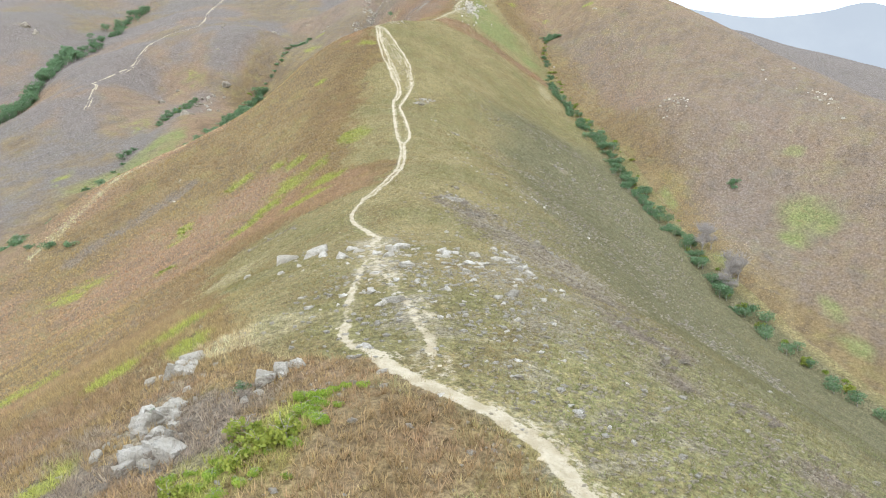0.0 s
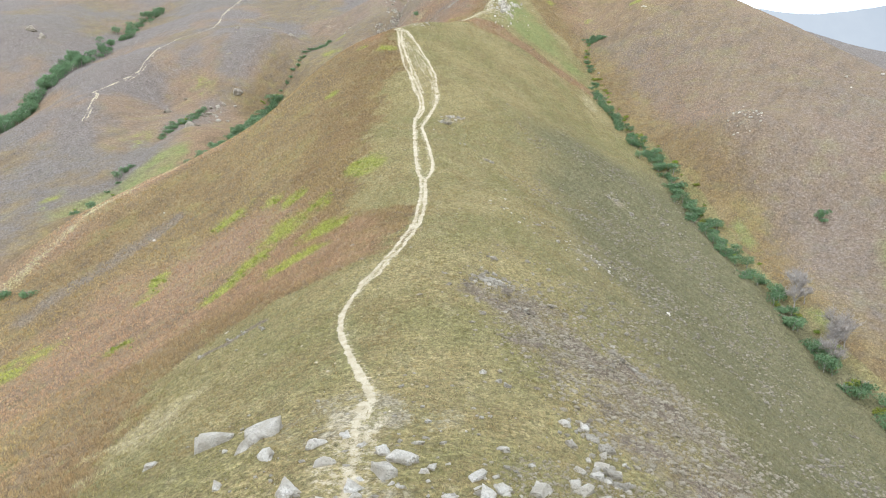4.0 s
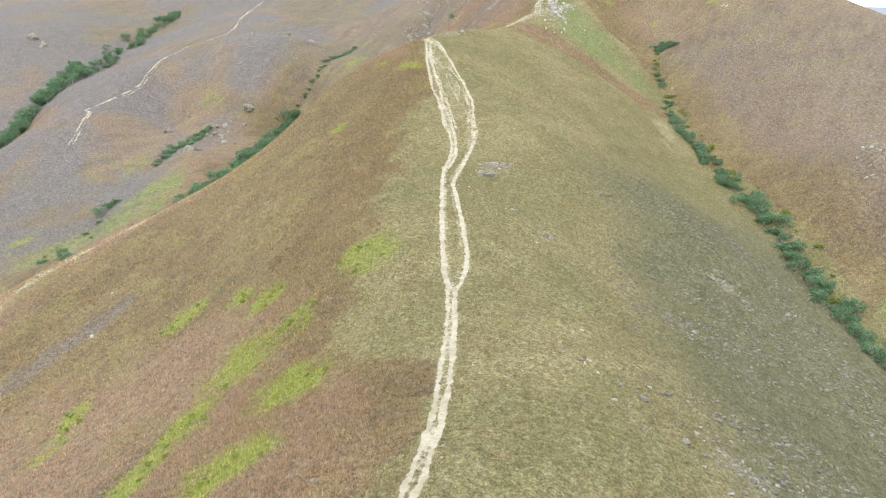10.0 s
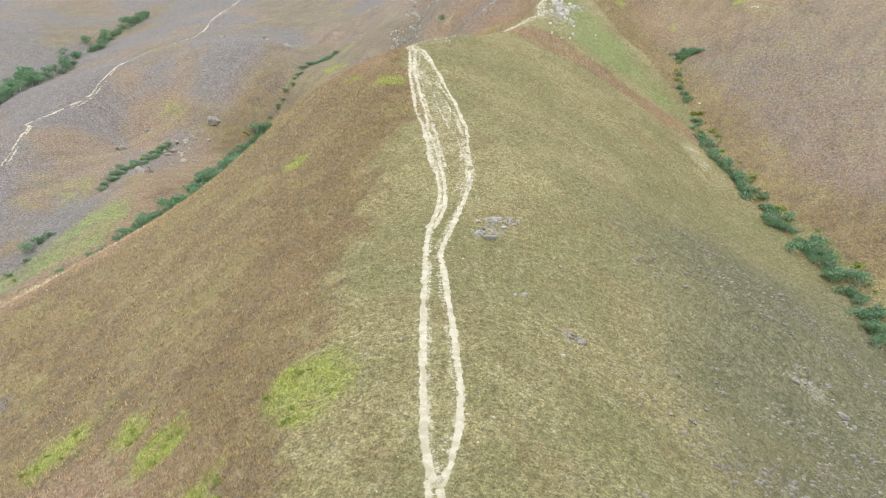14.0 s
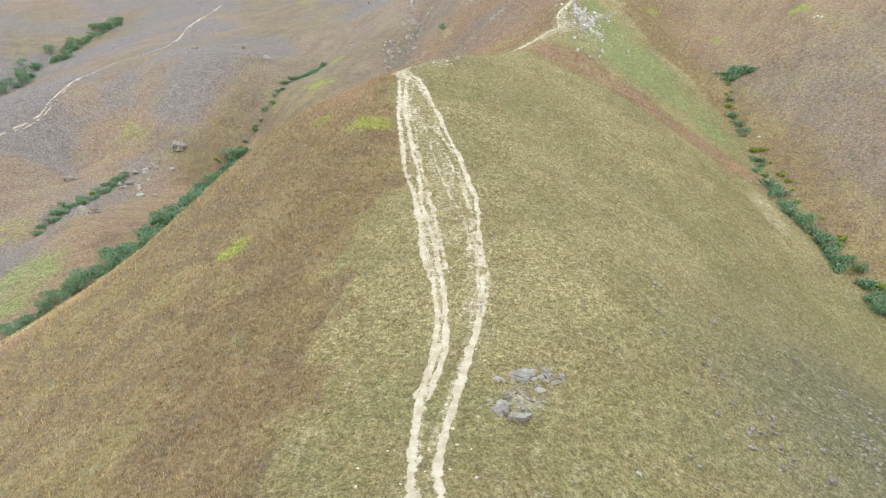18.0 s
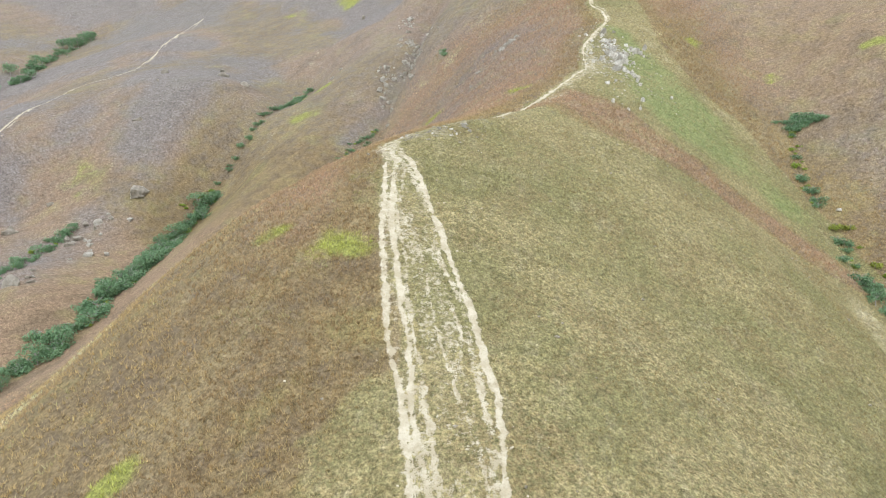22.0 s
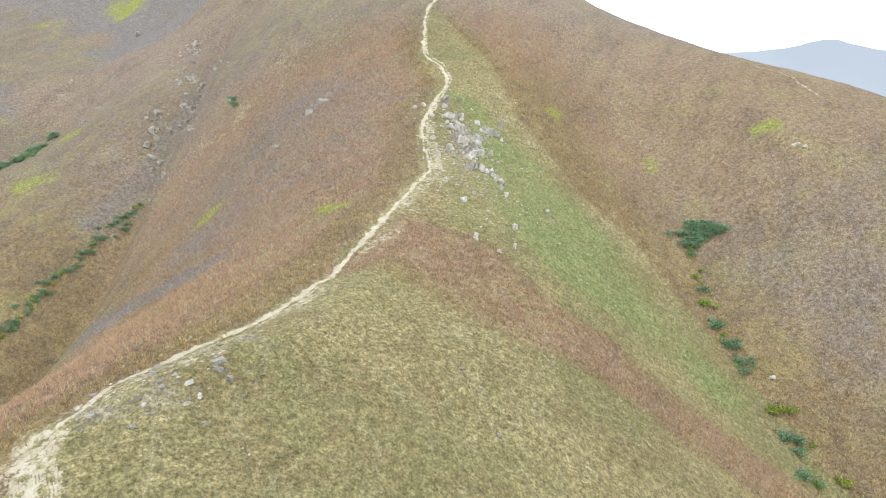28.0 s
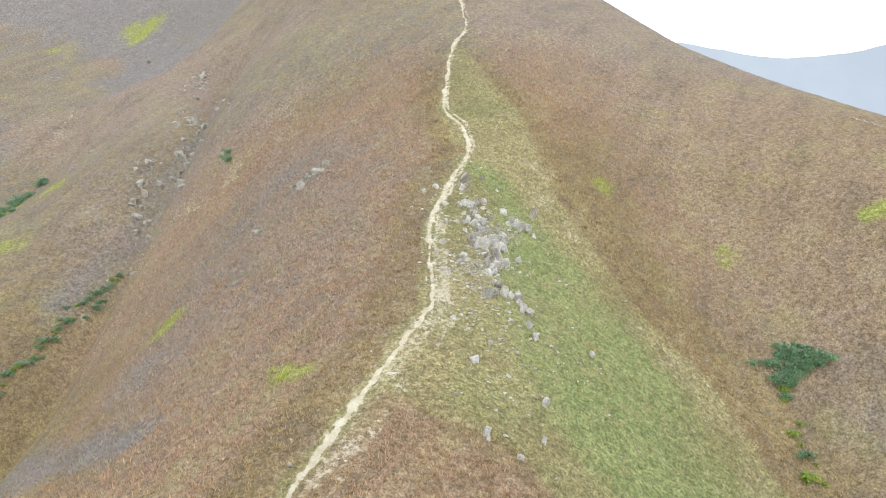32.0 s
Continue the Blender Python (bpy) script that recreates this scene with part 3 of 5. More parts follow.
    heath_haze = np.clip(heath_haze + east + wild * 0.15 * step(0.4, 0.75, fractal(x, y, 42, 53, 5)), 0, 1)
    heath_haze = np.maximum(heath_haze, np.clip(1.2 - along(HEATH_BAND, x, y)[0] / 4.0, 0, 1) * 0.7)
    heath_haze = np.maximum(heath_haze, np.clip(1.2 - along([(-46, 316), (-40, 328), (-36, 338), (-32, 350), (-31, 372)], x, y)[0] / 5.0, 0, 1) * 0.65)
    heath_haze = np.maximum(heath_haze, patches([(-14, 288, 26, 40)], x, y) * (0.15 + 0.6 * fractal(x, y, 12, 50, 4)))
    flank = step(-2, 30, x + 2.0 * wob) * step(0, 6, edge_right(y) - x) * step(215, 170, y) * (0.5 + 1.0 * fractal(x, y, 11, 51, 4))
    heath_haze = np.maximum(heath_haze, np.clip(flank, 0, 1) * step(-2, 4, x))
    heath_haze = np.maximum(heath_haze, step(296, 335, y) * (0.36 + 0.16 * fractal(x, y, 20, 52, 4)))
    heath_haze = np.maximum(heath_haze, step(110, 140, x) * step(230, 280, y))
    straw = np.clip(1.2 - np.abs(edge_right(y) - 3.0 - x + wob) / 5.5, 0, 1) * step(236, 252, y) * step(312, 296, y) * (0.05 + 0.6 * fractal(x, y, 3, 55))
    straw = np.maximum(straw, patches([(-10, 36, 7, 5), (32, 226, 4, 12), (-22, 72, 6, 8), (-108, 222, 6, 8)], x, y) * 0.5)
    ribs = np.minimum(along([(-45.8, 308), (-40, 321), (-34, 322), (-28, 321), (-22, 319), (-16, 325), (-13, 333)], x, y)[0],
                      along([(-64, 290), (-66, 330), (-67.5, 350), (-69, 368), (-70, 391), (-71, 421), (-62, 437)], x, y)[0])
    straw = np.maximum(straw, np.clip(1.1 - ribs / 6.5, 0, 1) * 0.42 * (0.5 + 0.7 * fractal(x, y, 6, 67)))
    straw = np.maximum(straw, np.clip(1.1 - along([p[:2] for p in SPUR_BROW], x, y)[0] / 4.0, 0, 1) * 0.5)
    dark = np.clip(1.3 - along(DARK_BAND, x + wob, y)[0] / 5.0, 0, 1) * (0.95 * fractal(x, y, 3, 61))
    dark = np.maximum(dark, area(HOLLOW, x + wob, y + wob, 3.0) * 1.05 * fractal(x, y, 2.2, 62))
    dark = np.maximum(dark, np.clip(1.4 - along(SCARP, x, y)[0] / 0.7, 0, 1))
    dark = np.maximum(dark, patches([(-15, 19, 9, 15), (-10, 25, 5, 6), (-26, 24, 12, 16)], x, y) * 1.5 * fractal(x, y, 3, 64))
    dark = np.maximum(dark, np.clip(1.2 - along([(-57, 158), (-66, 146), (-72, 134)], x, y)[0] / 4.5, 0, 1) * 0.6)
    return np.stack([tall, lush, scrub, stone], -1), np.stack([red, heath_haze, straw, dark], -1)


def build_ground():
    xs, ys = np.meshgrid(GX, GY)
    zs = height(xs, ys)
    nx, ny = len(GX), len(GY)
    idx = np.arange(nx * ny).reshape(ny, nx)
    quads = np.stack([idx[:-1, :-1], idx[:-1, 1:], idx[1:, 1:], idx[1:, :-1]], -1).reshape(-1, 4)
    me = bpy.data.meshes.new("ground")
    me.from_pydata(np.stack([xs, ys, zs], -1).reshape(-1, 3).tolist(), [], quads.tolist())
    me.polygons.foreach_set("use_smooth", np.ones(len(quads), bool))
    for name, values in zip(("cover", "tint"), land_cover(xs, ys)):
        layer = me.color_attributes.new(name, "FLOAT_COLOR", "POINT")
        layer.data.foreach_set("color", values.reshape(-1).astype(np.float32))
    me.materials.append(MAT_HILL)
    tagged(new("ground", me), "grassy mountain spur with dry brown and green slopes", "ground", kind="structure")
    return zs


GZ = build_ground()


def ground_z(x, y):
    """Height of the ground sheet itself."""
    x, y = np.asarray(x, float), np.asarray(y, float)
    i = np.clip(np.searchsorted(GX, x) - 1, 0, len(GX) - 2)
    j = np.clip(np.searchsorted(GY, y) - 1, 0, len(GY) - 2)
    u, v = (x - GX[i]) / (GX[i + 1] - GX[i]), (y - GY[j]) / (GY[j + 1] - GY[j])
    return (GZ[j, i] * (1 - u) + GZ[j, i + 1] * u) * (1 - v) + (GZ[j + 1, i] * (1 - u) + GZ[j + 1, i + 1] * u) * v


# ---- distant mountains across the valley, haze painted in as a pale blue glow ----
def build_range(name, base_y, tops, label, glow, seed):
    """A far range: crest height by bearing from the start, with folded flanks."""
    xs = spaced([(tops[0][0], 14), (tops[-1][0], 1)])
    crest = np.interp(xs, [p[0] for p in tops], [p[1] for p in tops]) + (fractal(xs, xs * 0, 55, seed, 5) - 0.5) * 7
    rows = 26
    verts, faces = [], []
    for r in range(rows):
        u = r / (rows - 1)
        fold = (fractal(xs, xs * 0 + u * 160, 120, seed + 3) - 0.5) * 90 * math.sin(math.pi * u)
        for x, c, f in zip(xs, crest, fold):
            verts.append((x, base_y - 240 * u + f * 0.6, c + (-70 - c) * u**0.9))
    n = len(xs)
    faces = [(r * n + i, (r + 1) * n + i, (r + 1) * n + i + 1, r * n + i + 1) for r in range(rows - 1) for i in range(n - 1)]
    me = bpy.data.meshes.new(name)
    me.from_pydata(verts, [], faces)
    me.polygons.foreach_set("use_smooth", np.ones(len(faces), bool))
    me.materials.append(glow)
    return tagged(new(name, me), label, "mountain", kind="structure")


def haze_glow_material(name, low, high, strength):
    # Haze put into the colour: the slopes emit pale blue themselves.
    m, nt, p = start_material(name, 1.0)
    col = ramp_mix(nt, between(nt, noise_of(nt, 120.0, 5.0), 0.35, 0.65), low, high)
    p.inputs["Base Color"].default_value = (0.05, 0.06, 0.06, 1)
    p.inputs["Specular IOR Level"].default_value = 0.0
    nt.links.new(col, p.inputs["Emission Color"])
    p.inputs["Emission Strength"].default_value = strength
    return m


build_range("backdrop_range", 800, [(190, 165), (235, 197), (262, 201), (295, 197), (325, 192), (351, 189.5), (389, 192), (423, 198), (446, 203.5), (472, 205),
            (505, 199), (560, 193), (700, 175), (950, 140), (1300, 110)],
            "mountain range across the valley with blue haze painted as glow", haze_glow_material("haze_glow", (0.47, 0.53, 0.63), (0.53, 0.59, 0.68), 1.05), 4)


# ---- trails: worn earth laid into the turf, fading out at the edges ----
def curve_through(line, cell):
    """A smooth line through the points, at even steps."""
    pts = [Vector(p) for p in line]
    out = []
    for k in range(len(pts) - 1):
        a, b = pts[k], pts[k + 1]
        p0, p3 = pts[max(0, k - 1)], pts[min(len(pts) - 1, k + 2)]
        n = max(1, round((b - a).length / cell))
        for i in range(n):
            u = i / n
            out.append(0.5 * ((2 * a) + (b - p0) * u + (2 * p0 - 5 * a + 4 * b - p3) * u * u + (3 * a - p0 - 3 * b + p3) * u**3))
    return np.array([(q.x, q.y) for q in out + [pts[-1]]])


def build_trail(name, line, label, strands, cell=0.14, seed=1, lift=0.035, breaks=0.0, wiggle=0.5, rag=0.5):
    """Strands: side offset in metres, half width, how bare the earth is (below 0.5 it stays speckled with grass).
    breaks: how far the wear fades and returns along the way."""
    st = curve_through(line, cell)
    tan = np.gradient(st, axis=0)
    tan /= np.linalg.norm(tan, axis=1)[:, None] + 1e-9
    nor = np.stack([tan[:, 1], -tan[:, 0]], 1)
    run = np.arange(len(st)) * cell
    reach = max(abs(o) + h for o, h, _ in strands) + 0.75
    off = np.linspace(-reach, reach, 2 * int(reach / cell) + 1)
    gx = st[:, 0][:, None] + nor[:, 0][:, None] * off
    gy = st[:, 1][:, None] + nor[:, 1][:, None] * off
    wear = np.zeros(gx.shape)
    ends = np.minimum(step(0, 1.4, run), step(0, 1.4, run[-1] - run))
    for n, (o, half, bare) in enumerate(strands):
        wide = half * (0.7 + 0.6 * fractal(run, run * 0 + 9, 2.4, seed + 5 + n))
        centre = o + (fractal(run, run * 0 + 4, 2.0 + 4.0 * wiggle * 0.5, seed + 31 + n) - 0.5) * wiggle
        level = bare * (0.15 + 0.85 * ends) - breaks * (fractal(run, run * 0 + 7, 3.5, seed + 47 + n) - 0.35)
        d = np.abs(off[None] - centre[:, None]) + (fractal(gx, gy, 0.7, seed + 9, 3) - 0.5) * rag
        soft = 0.18 + 0.4 * half
        wear = np.maximum(wear, level[:, None] * (1 - step(-0.5 * soft, soft, d - wide[:, None])))
    keep = wear > 0.02
    gz = ground_z(gx, gy) + 0.012 + lift * np.clip(wear * 2.5, 0, 1)
    q = keep[:-1, :-1] | keep[1:, 1:] | keep[1:, :-1] | keep[:-1, 1:]
    idx = np.arange(gx.size).reshape(gx.shape)
    quads = np.stack([idx[:-1, :-1], idx[:-1, 1:], idx[1:, 1:], idx[1:, :-1]], -1)[q]
    used, back = np.unique(quads, return_inverse=True)
    me = bpy.data.meshes.new(name)
    me.from_pydata(np.stack([gx, gy, gz], -1).reshape(-1, 3)[used].tolist(), [], back.reshape(-1, 4).tolist())
    me.polygons.foreach_set("use_smooth", np.ones(len(quads), bool))
    for layer_name, values in zip(("cover", "tint"), land_cover(gx.reshape(-1)[used], gy.reshape(-1)[used])):
        layer = me.color_attributes.new(layer_name, "FLOAT_COLOR", "POINT")
        layer.data.foreach_set("color", values.reshape(-1).astype(np.float32))
    me.attributes.new("wear", "FLOAT", "POINT").data.foreach_set("value", wear.reshape(-1)[used].astype(np.float32))
    me.materials.append(MAT_HILL)
    return tagged(new(name, me), label, "trail", kind="structure")


build_trail("trail", TRAIL_START[:8], "pale trodden earth footpath climbing onto the knoll", ((0.0, 0.36, 0.84), (0.6, 0.4, 0.44)), seed=9, breaks=0.15)
build_trail("trail", TRAIL_START[6:], "narrow grey footpath round the knoll", ((0.0, 0.2, 0.66), (0.3, 0.2, 0.42)), seed=19, breaks=0.3)
build_trail("trail", TRAIL_LOWER[:7], "narrow pale trodden earth footpath along the ridge", ((0.0, 0.19, 0.84), (0.42, 0.2, 0.44)), seed=1, breaks=0.2, wiggle=0.3, rag=0.3)
build_trail("trail", TRAIL_LOWER[5:], "pale trodden earth track with two ruts along the ridge", ((-0.36, 0.15, 0.8), (0.34, 0.17, 0.86), (0.0, 0.5, 0.48)), seed=21, breaks=0.28, wiggle=0.35, rag=0.4)
build_trail("trail", [(-5.9, 64), (-5.8, 60), (-5.3, 55), (-4.6, 50), (-3.6, 45)], "broad scuffed stony ground on the knoll's crown", ((0.0, 1.1, 0.47), (0.9, 0.9, 0.44), (-1.1, 0.7, 0.43), (0.2, 0.3, 0.62)), seed=33, breaks=0.3, wiggle=0.8)
build_trail("trail", TRAIL_KNOLL, "pale trodden earth footpath over the rocky knoll", ((0.0, 0.24, 0.62), (0.6, 0.35, 0.47), (-0.5, 0.3, 0.44)), seed=2, breaks=0.5)
build_trail("trail", TRAIL_LEFT[:6], "narrow pale trodden earth track up the ridge", ((0.0, 0.22, 0.86), (0.4, 0.2, 0.5)), seed=3, breaks=0.2, wiggle=0.3, rag=0.35)
build_trail("trail", TRAIL_LEFT[4:8], "pale trodden earth track with two ruts up the ridge", ((-0.36, 0.16, 0.82), (0.36, 0.17, 0.86), (0.0, 0.45, 0.44)), seed=13, breaks=0.25, wiggle=0.3, rag=0.35)
build_trail("trail", TRAIL_LEFT[6:], "pale wide trodden earth track up to the dome", ((-0.6, 0.2, 0.78), (0.3, 0.22, 0.74), (0.95, 0.2, 0.62), (0.1, 0.9, 0.5)), seed=23, breaks=0.4, wiggle=0.9)
build_trail("trail", TRAIL_RIGHT[:9], "pale earth footpath beside the wider track", ((0.0, 0.22, 0.86), (-0.45, 0.3, 0.45)), seed=4, breaks=0.35, wiggle=0.35, rag=0.35)
build_trail("trail", TRAIL_RIGHT[7:], "pale broken earth footpath beside the wider track", ((0.15, 0.22, 0.74), (-0.5, 0.3, 0.58), (-1.1, 0.4, 0.46)), seed=24, breaks=0.5, wiggle=0.9)
build_trail("trail", [(-8.6, 181), (-9.6, 186), (-11.4, 191), (-11.2, 195), (-12.6, 199)], "pale scuffed edge of a worn turf patch", ((0.0, 0.2, 0.6),), seed=14, breaks=0.5)
build_trail("trail", [(-11, 190), (-13, 195.5), (-14.2, 201), (-14.8, 204.5)], "thin pale wear between the two tracks", ((0.0, 0.14, 0.58), (0.5, 0.3, 0.38)), seed=12, breaks=0.5)
build_trail("trail", [(-18.6, 217.5), (-19.6, 220), (-20.6, 222.5), (-20, 225)], "pale stony worn corner of the ridge path", ((-0.4, 0.5, 0.6), (0.6, 0.6, 0.52), (-1.0, 0.4, 0.48)), seed=17, breaks=0.4)
build_trail("trail", TRAIL_UPPER, "pale narrow earth footpath along the ridge crest", ((0.0, 0.19, 0.78), (0.35, 0.18, 0.55), (-0.4, 0.2, 0.44)), seed=5, breaks=0.4, wiggle=1.1)
build_trail("trail", [(-9.6, 182), (-12, 192), (-14.2, 201), (-16.4, 209), (-18.6, 216.5), (-20, 221)], "broad scuffed turf between the two tracks", ((-0.7, 0.6, 0.45), (0.7, 0.6, 0.45), (0.0, 1.3, 0.37)), seed=27, breaks=0.35, wiggle=0.8)
build_trail("trail", TRAIL_UPPER[1:13], "scuffed stony turf beside the crest path", ((0.9, 0.6, 0.5), (1.9, 0.8, 0.45)), seed=25, breaks=0.4)
build_trail("trail", TRAIL_FAR, "pale earth footpath on the neighbouring hillside", ((-0.35, 0.25, 0.72), (0.5, 0.25, 0.6)), seed=6, cell=0.3, lift=0.1, breaks=0.7, wiggle=1.2)
build_trail("trail", [(67, 282), (67.5, 290), (68.5, 297), (67, 306)], "faint earth footpath on the far shoulder", ((0.0, 0.3, 0.5),), seed=8, cell=0.3, lift=0.1, breaks=0.3)


# ---- mesh makers ----
def mesh_of(name, verts, faces, material, smooth=False):
    me = bpy.data.meshes.new(name)
    me.from_pydata([tuple(v) for v in verts], [], faces)
    me.materials.append(material)
    if smooth:
        me.polygons.foreach_set("use_smooth", np.ones(len(faces), bool))
    return me


def part(name, me, parent, label=""):
    ob = new(name, me)
    ob.parent = parent
    if label:
        ob["label"] = label
    return ob


def weather(bm, r, rough):
    """Breaks up the faces of a stone: cut finer, then chipped and worn."""
    bmesh.ops.triangulate(bm, faces=bm.faces[:])
    bmesh.ops.subdivide_edges(bm, edges=bm.edges[:], cuts=2, use_grid_fill=True)
    shift = Vector((r.uniform(0, 50), r.uniform(0, 50), r.uniform(0, 50)))
    for v in bm.verts:
        n = noise.noise(v.co * 2.6 + shift) * 0.55 + noise.noise(v.co * 6.5 + shift) * 0.45
        crack = abs(noise.noise(Vector((v.co.x * 1.2, v.co.y * 1.2, v.co.z * 5.0)) + shift))
        v.co += v.co.normalized() * (n * rough - 0.05 * (crack < 0.07))


def rock_mesh(name, rng, material, flat=0.7, points=13):
    """An angular weathered stone, about 1 m across, its underside at 0.25 m below its origin."""
    bm = bmesh.new()
    for _ in range(points):
        v = Vector((rng.gauss(0, 1), rng.gauss(0, 1), rng.gauss(0, 1))).normalized() * rng.uniform(0.38, 0.56)
        bm.verts.new((v.x * rng.uniform(0.85, 1.15), v.y * 0.8, v.z * flat + 0.1))
    hull = bmesh.ops.convex_hull(bm, input=bm.verts)
    bmesh.ops.delete(bm, geom=[g for g in hull["geom_interior"] if isinstance(g, bmesh.types.BMVert)], context="VERTS")
    weather(bm, rng, 0.12)
    me = bpy.data.meshes.new(name)
    bm.to_mesh(me)
    bm.free()
    me.materials.append(material)
    return me


rng = random.Random(5)
PALE = [rock_mesh("boulder", rng, MAT_ROCK) for _ in range(9)]
GREY = [rock_mesh("boulder", rng, MAT_ROCK_DARK) for _ in range(9)]


def block_mesh(name, r, material):
    """A squarish split block with broken corners, about 1 m across."""
    bm = bmesh.new()
    for sx in (-1, 1):
        for sy in (-1, 1):
            for sz in (-1, 1):
                for _ in range(2):
                    bm.verts.new((sx * r.uniform(0.16, 0.54), sy * r.uniform(0.14, 0.46), 0.08 + sz * r.uniform(0.16, 0.46)))
    hull = bmesh.ops.convex_hull(bm, input=bm.verts)
    bmesh.ops.delete(bm, geom=[g for g in hull["geom_interior"] if isinstance(g, bmesh.types.BMVert)], context="VERTS")
    weather(bm, r, 0.13)
    me = bpy.data.meshes.new(name)
    bm.to_mesh(me)
    bm.free()
    me.materials.append(material)
    return me


BLOCKS = [block_mesh("boulder", rng, MAT_ROCK) for _ in range(8)]
MID_BLOCKS = [block_mesh("boulder", rng, MAT_ROCK_MID) for _ in range(6)]


def lay_rocks(spots, label, meshes, group, seed, size=1.0, high=1.0, lean=14, name="boulder"):
    """One rock at each (x, y, width)."""
    r = random.Random(seed)
    for x, y, w in spots:
        ob = tagged(new(name, r.choice(meshes)), label, "rock", group)
        w *= size
        ob.matrix_basis = (pose(x, y, float(ground_z(x, y)) - 0.12 * w, r.uniform(-lean, lean), r.uniform(-lean, lean), r.uniform(0, 360))
                           @ Matrix.Diagonal((w * 1.05, w * r.uniform(0.75, 1.0), w * high * r.uniform(0.7, 1.0), 1)))


def around(cx, cy, rx, ry, n, low, high, seed):
    r = random.Random(seed)
    return [(cx + r.gauss(0, 0.5) * rx, cy + r.gauss(0, 0.5) * ry, low + (high - low) * r.random() ** 2) for _ in range(n)]


# ---- rocks ----
KNOLL_ROCKS = [(-13.9, 61.8, 1.7), (-12.9, 62.2, 1.5), (-11.6, 60.2, 1.9), (-11, 61.4, 1.6), (-10, 58, 1.3), (-12.7, 60.4, 0.7), (-7.8, 53.6, 1.2), (-12.8, 54.2, 1.15), (-3.9, 50.8, 1.7), (-3, 50.5, 1.5),
               (-5.1, 52.6, 1.0), (-7.7, 58.4, 1.2), (-6.8, 56.2, 1.15), (-8.1, 54.1, 0.7), (-4.1, 54.7, 1.2), (-5.1, 53.4, 0.9), (-3.3, 55.8, 1.1), (-6.4, 59.2, 0.7), (-5.5, 58.1, 0.7), (-4.3, 57, 0.9),
               (-17.5, 62.1, 0.8), (-11.7, 56.2, 0.6), (-2.4, 45.4, 1.05), (-3.9, 46.2, 0.5), (2.7, 49.6, 1.1), (1.6, 45, 1.0), (2.4, 54, 1.0), (0.9, 53.6, 0.9), (1.9, 42.5, 0.85), (0.3, 38.8, 0.8),
               (-2.6, 36.8, 0.9), (-3.2, 36.6, 0.8), (-4.3, 44, 0.8), (-2.9, 40.4, 0.6), (-4.1, 39.2, 0.55), (-4.6, 39.4, 0.5), (-5.7, 39.6, 0.5), (1.2, 47.8, 0.6), (0.7, 47.6, 0.55), (0.1, 47.2, 0.5)]
RIM_ROCKS = [(5.7, 63.4, 0.7), (6, 62.2, 0.8), (6.3, 61, 0.9), (5.8, 58.9, 0.7), (6.2, 58.2, 0.9), (5.3, 57.3, 0.8), (6.3, 56.9, 0.8), (5.7, 51.5, 0.8), (6.1, 50.1, 0.9), (6.5, 54.3, 0.7), (6.2, 45.3, 0.55), (8.1, 46.9, 0.55),
             (3.9, 39.4, 0.8), (3, 38.6, 0.7), (4.2, 37.8, 0.6), (4.6, 60.5, 0.7), (0.3, 68.7, 0.5), (1.2, 67.8, 0.5), (1.8, 67.2, 0.55)]
HOLLOW_ROCKS = [(11.1, 83.6, 1.1), (11.9, 83, 1.2), (12.7, 82.5, 1.3), (13.5, 81.9, 1.2), (14.7, 82.2, 0.9), (10.5, 79.8, 0.9), (0.5, 89.3, 1.1), (1.1, 88.6, 1.3), (1.8, 88.7, 1.3), (2.6, 90.5, 1.0), (2.3, 88.7, 1.0), (-0.3, 88, 0.8),
                (2.6, 87.5, 0.9), (3.2, 84.2, 0.8), (1.8, 95.2, 0.9), (1.3, 95.5, 0.75)]
SLOPE_ROCKS = [(3.8, 34.6, 0.6), (3.3, 31.6, 0.45), (5.9, 40.2, 0.5), (7.5, 39.2, 0.5), (4.4, 30.4, 0.5), (3.2, 28.8, 0.45), (4.3, 28.1, 0.35), (5.8, 30.9, 0.4),
               (5, 24.7, 0.5), (6, 24.1, 0.35), (6.7, 23.2, 0.55)]
OUTCROP_ROCKS = [(-12.8, 34.5, 1.4), (-13.3, 33.4, 0.9), (-11.1, 28.3, 1.05), (-11.8, 28.9, 0.8), (-12.8, 28.2, 0.95), (-12, 26.6, 0.7), (-10.4, 25.6, 0.7), (-10.6, 26.4, 0.6),
                 (-12.2, 25.8, 0.65), (-9.9, 23.8, 0.55), (-6.5, 28.9, 0.55), (-6.9, 28.2, 0.5), (-10.5, 28.4, 0.36), (-7.9, 26.6, 0.6)]
SPUR_ROCKS = [(1.5, 95.7, 0.8), (1.1, 88.2, 1.3), (2.3, 89.5, 1), (-0.1, 88, 0.8), (-22.6, 88.7, 0.7), (15.8, 110.2, 0.9), (14.7, 110.2, 0.7), (4.2, 118.7, 0.7), (11.5, 85.6, 0.8),
              (13, 85.5, 0.55), (6.3, 116.7, 0.7), (3.8, 118, 0.65), (14.6, 111.1, 1), (15.7, 109.2, 0.75), (12.3, 105.1, 0.5), (-13.4, 102.8, 0.7), (37.5, 164.1, 1),
              (4.2, 125, 0.6), (17.5, 139.9, 0.75), (2.1, 162.8, 0.7), (-7.4, 158.8, 0.5), (-58.5, 152.8, 1.2), (-60, 161, 0.9)]
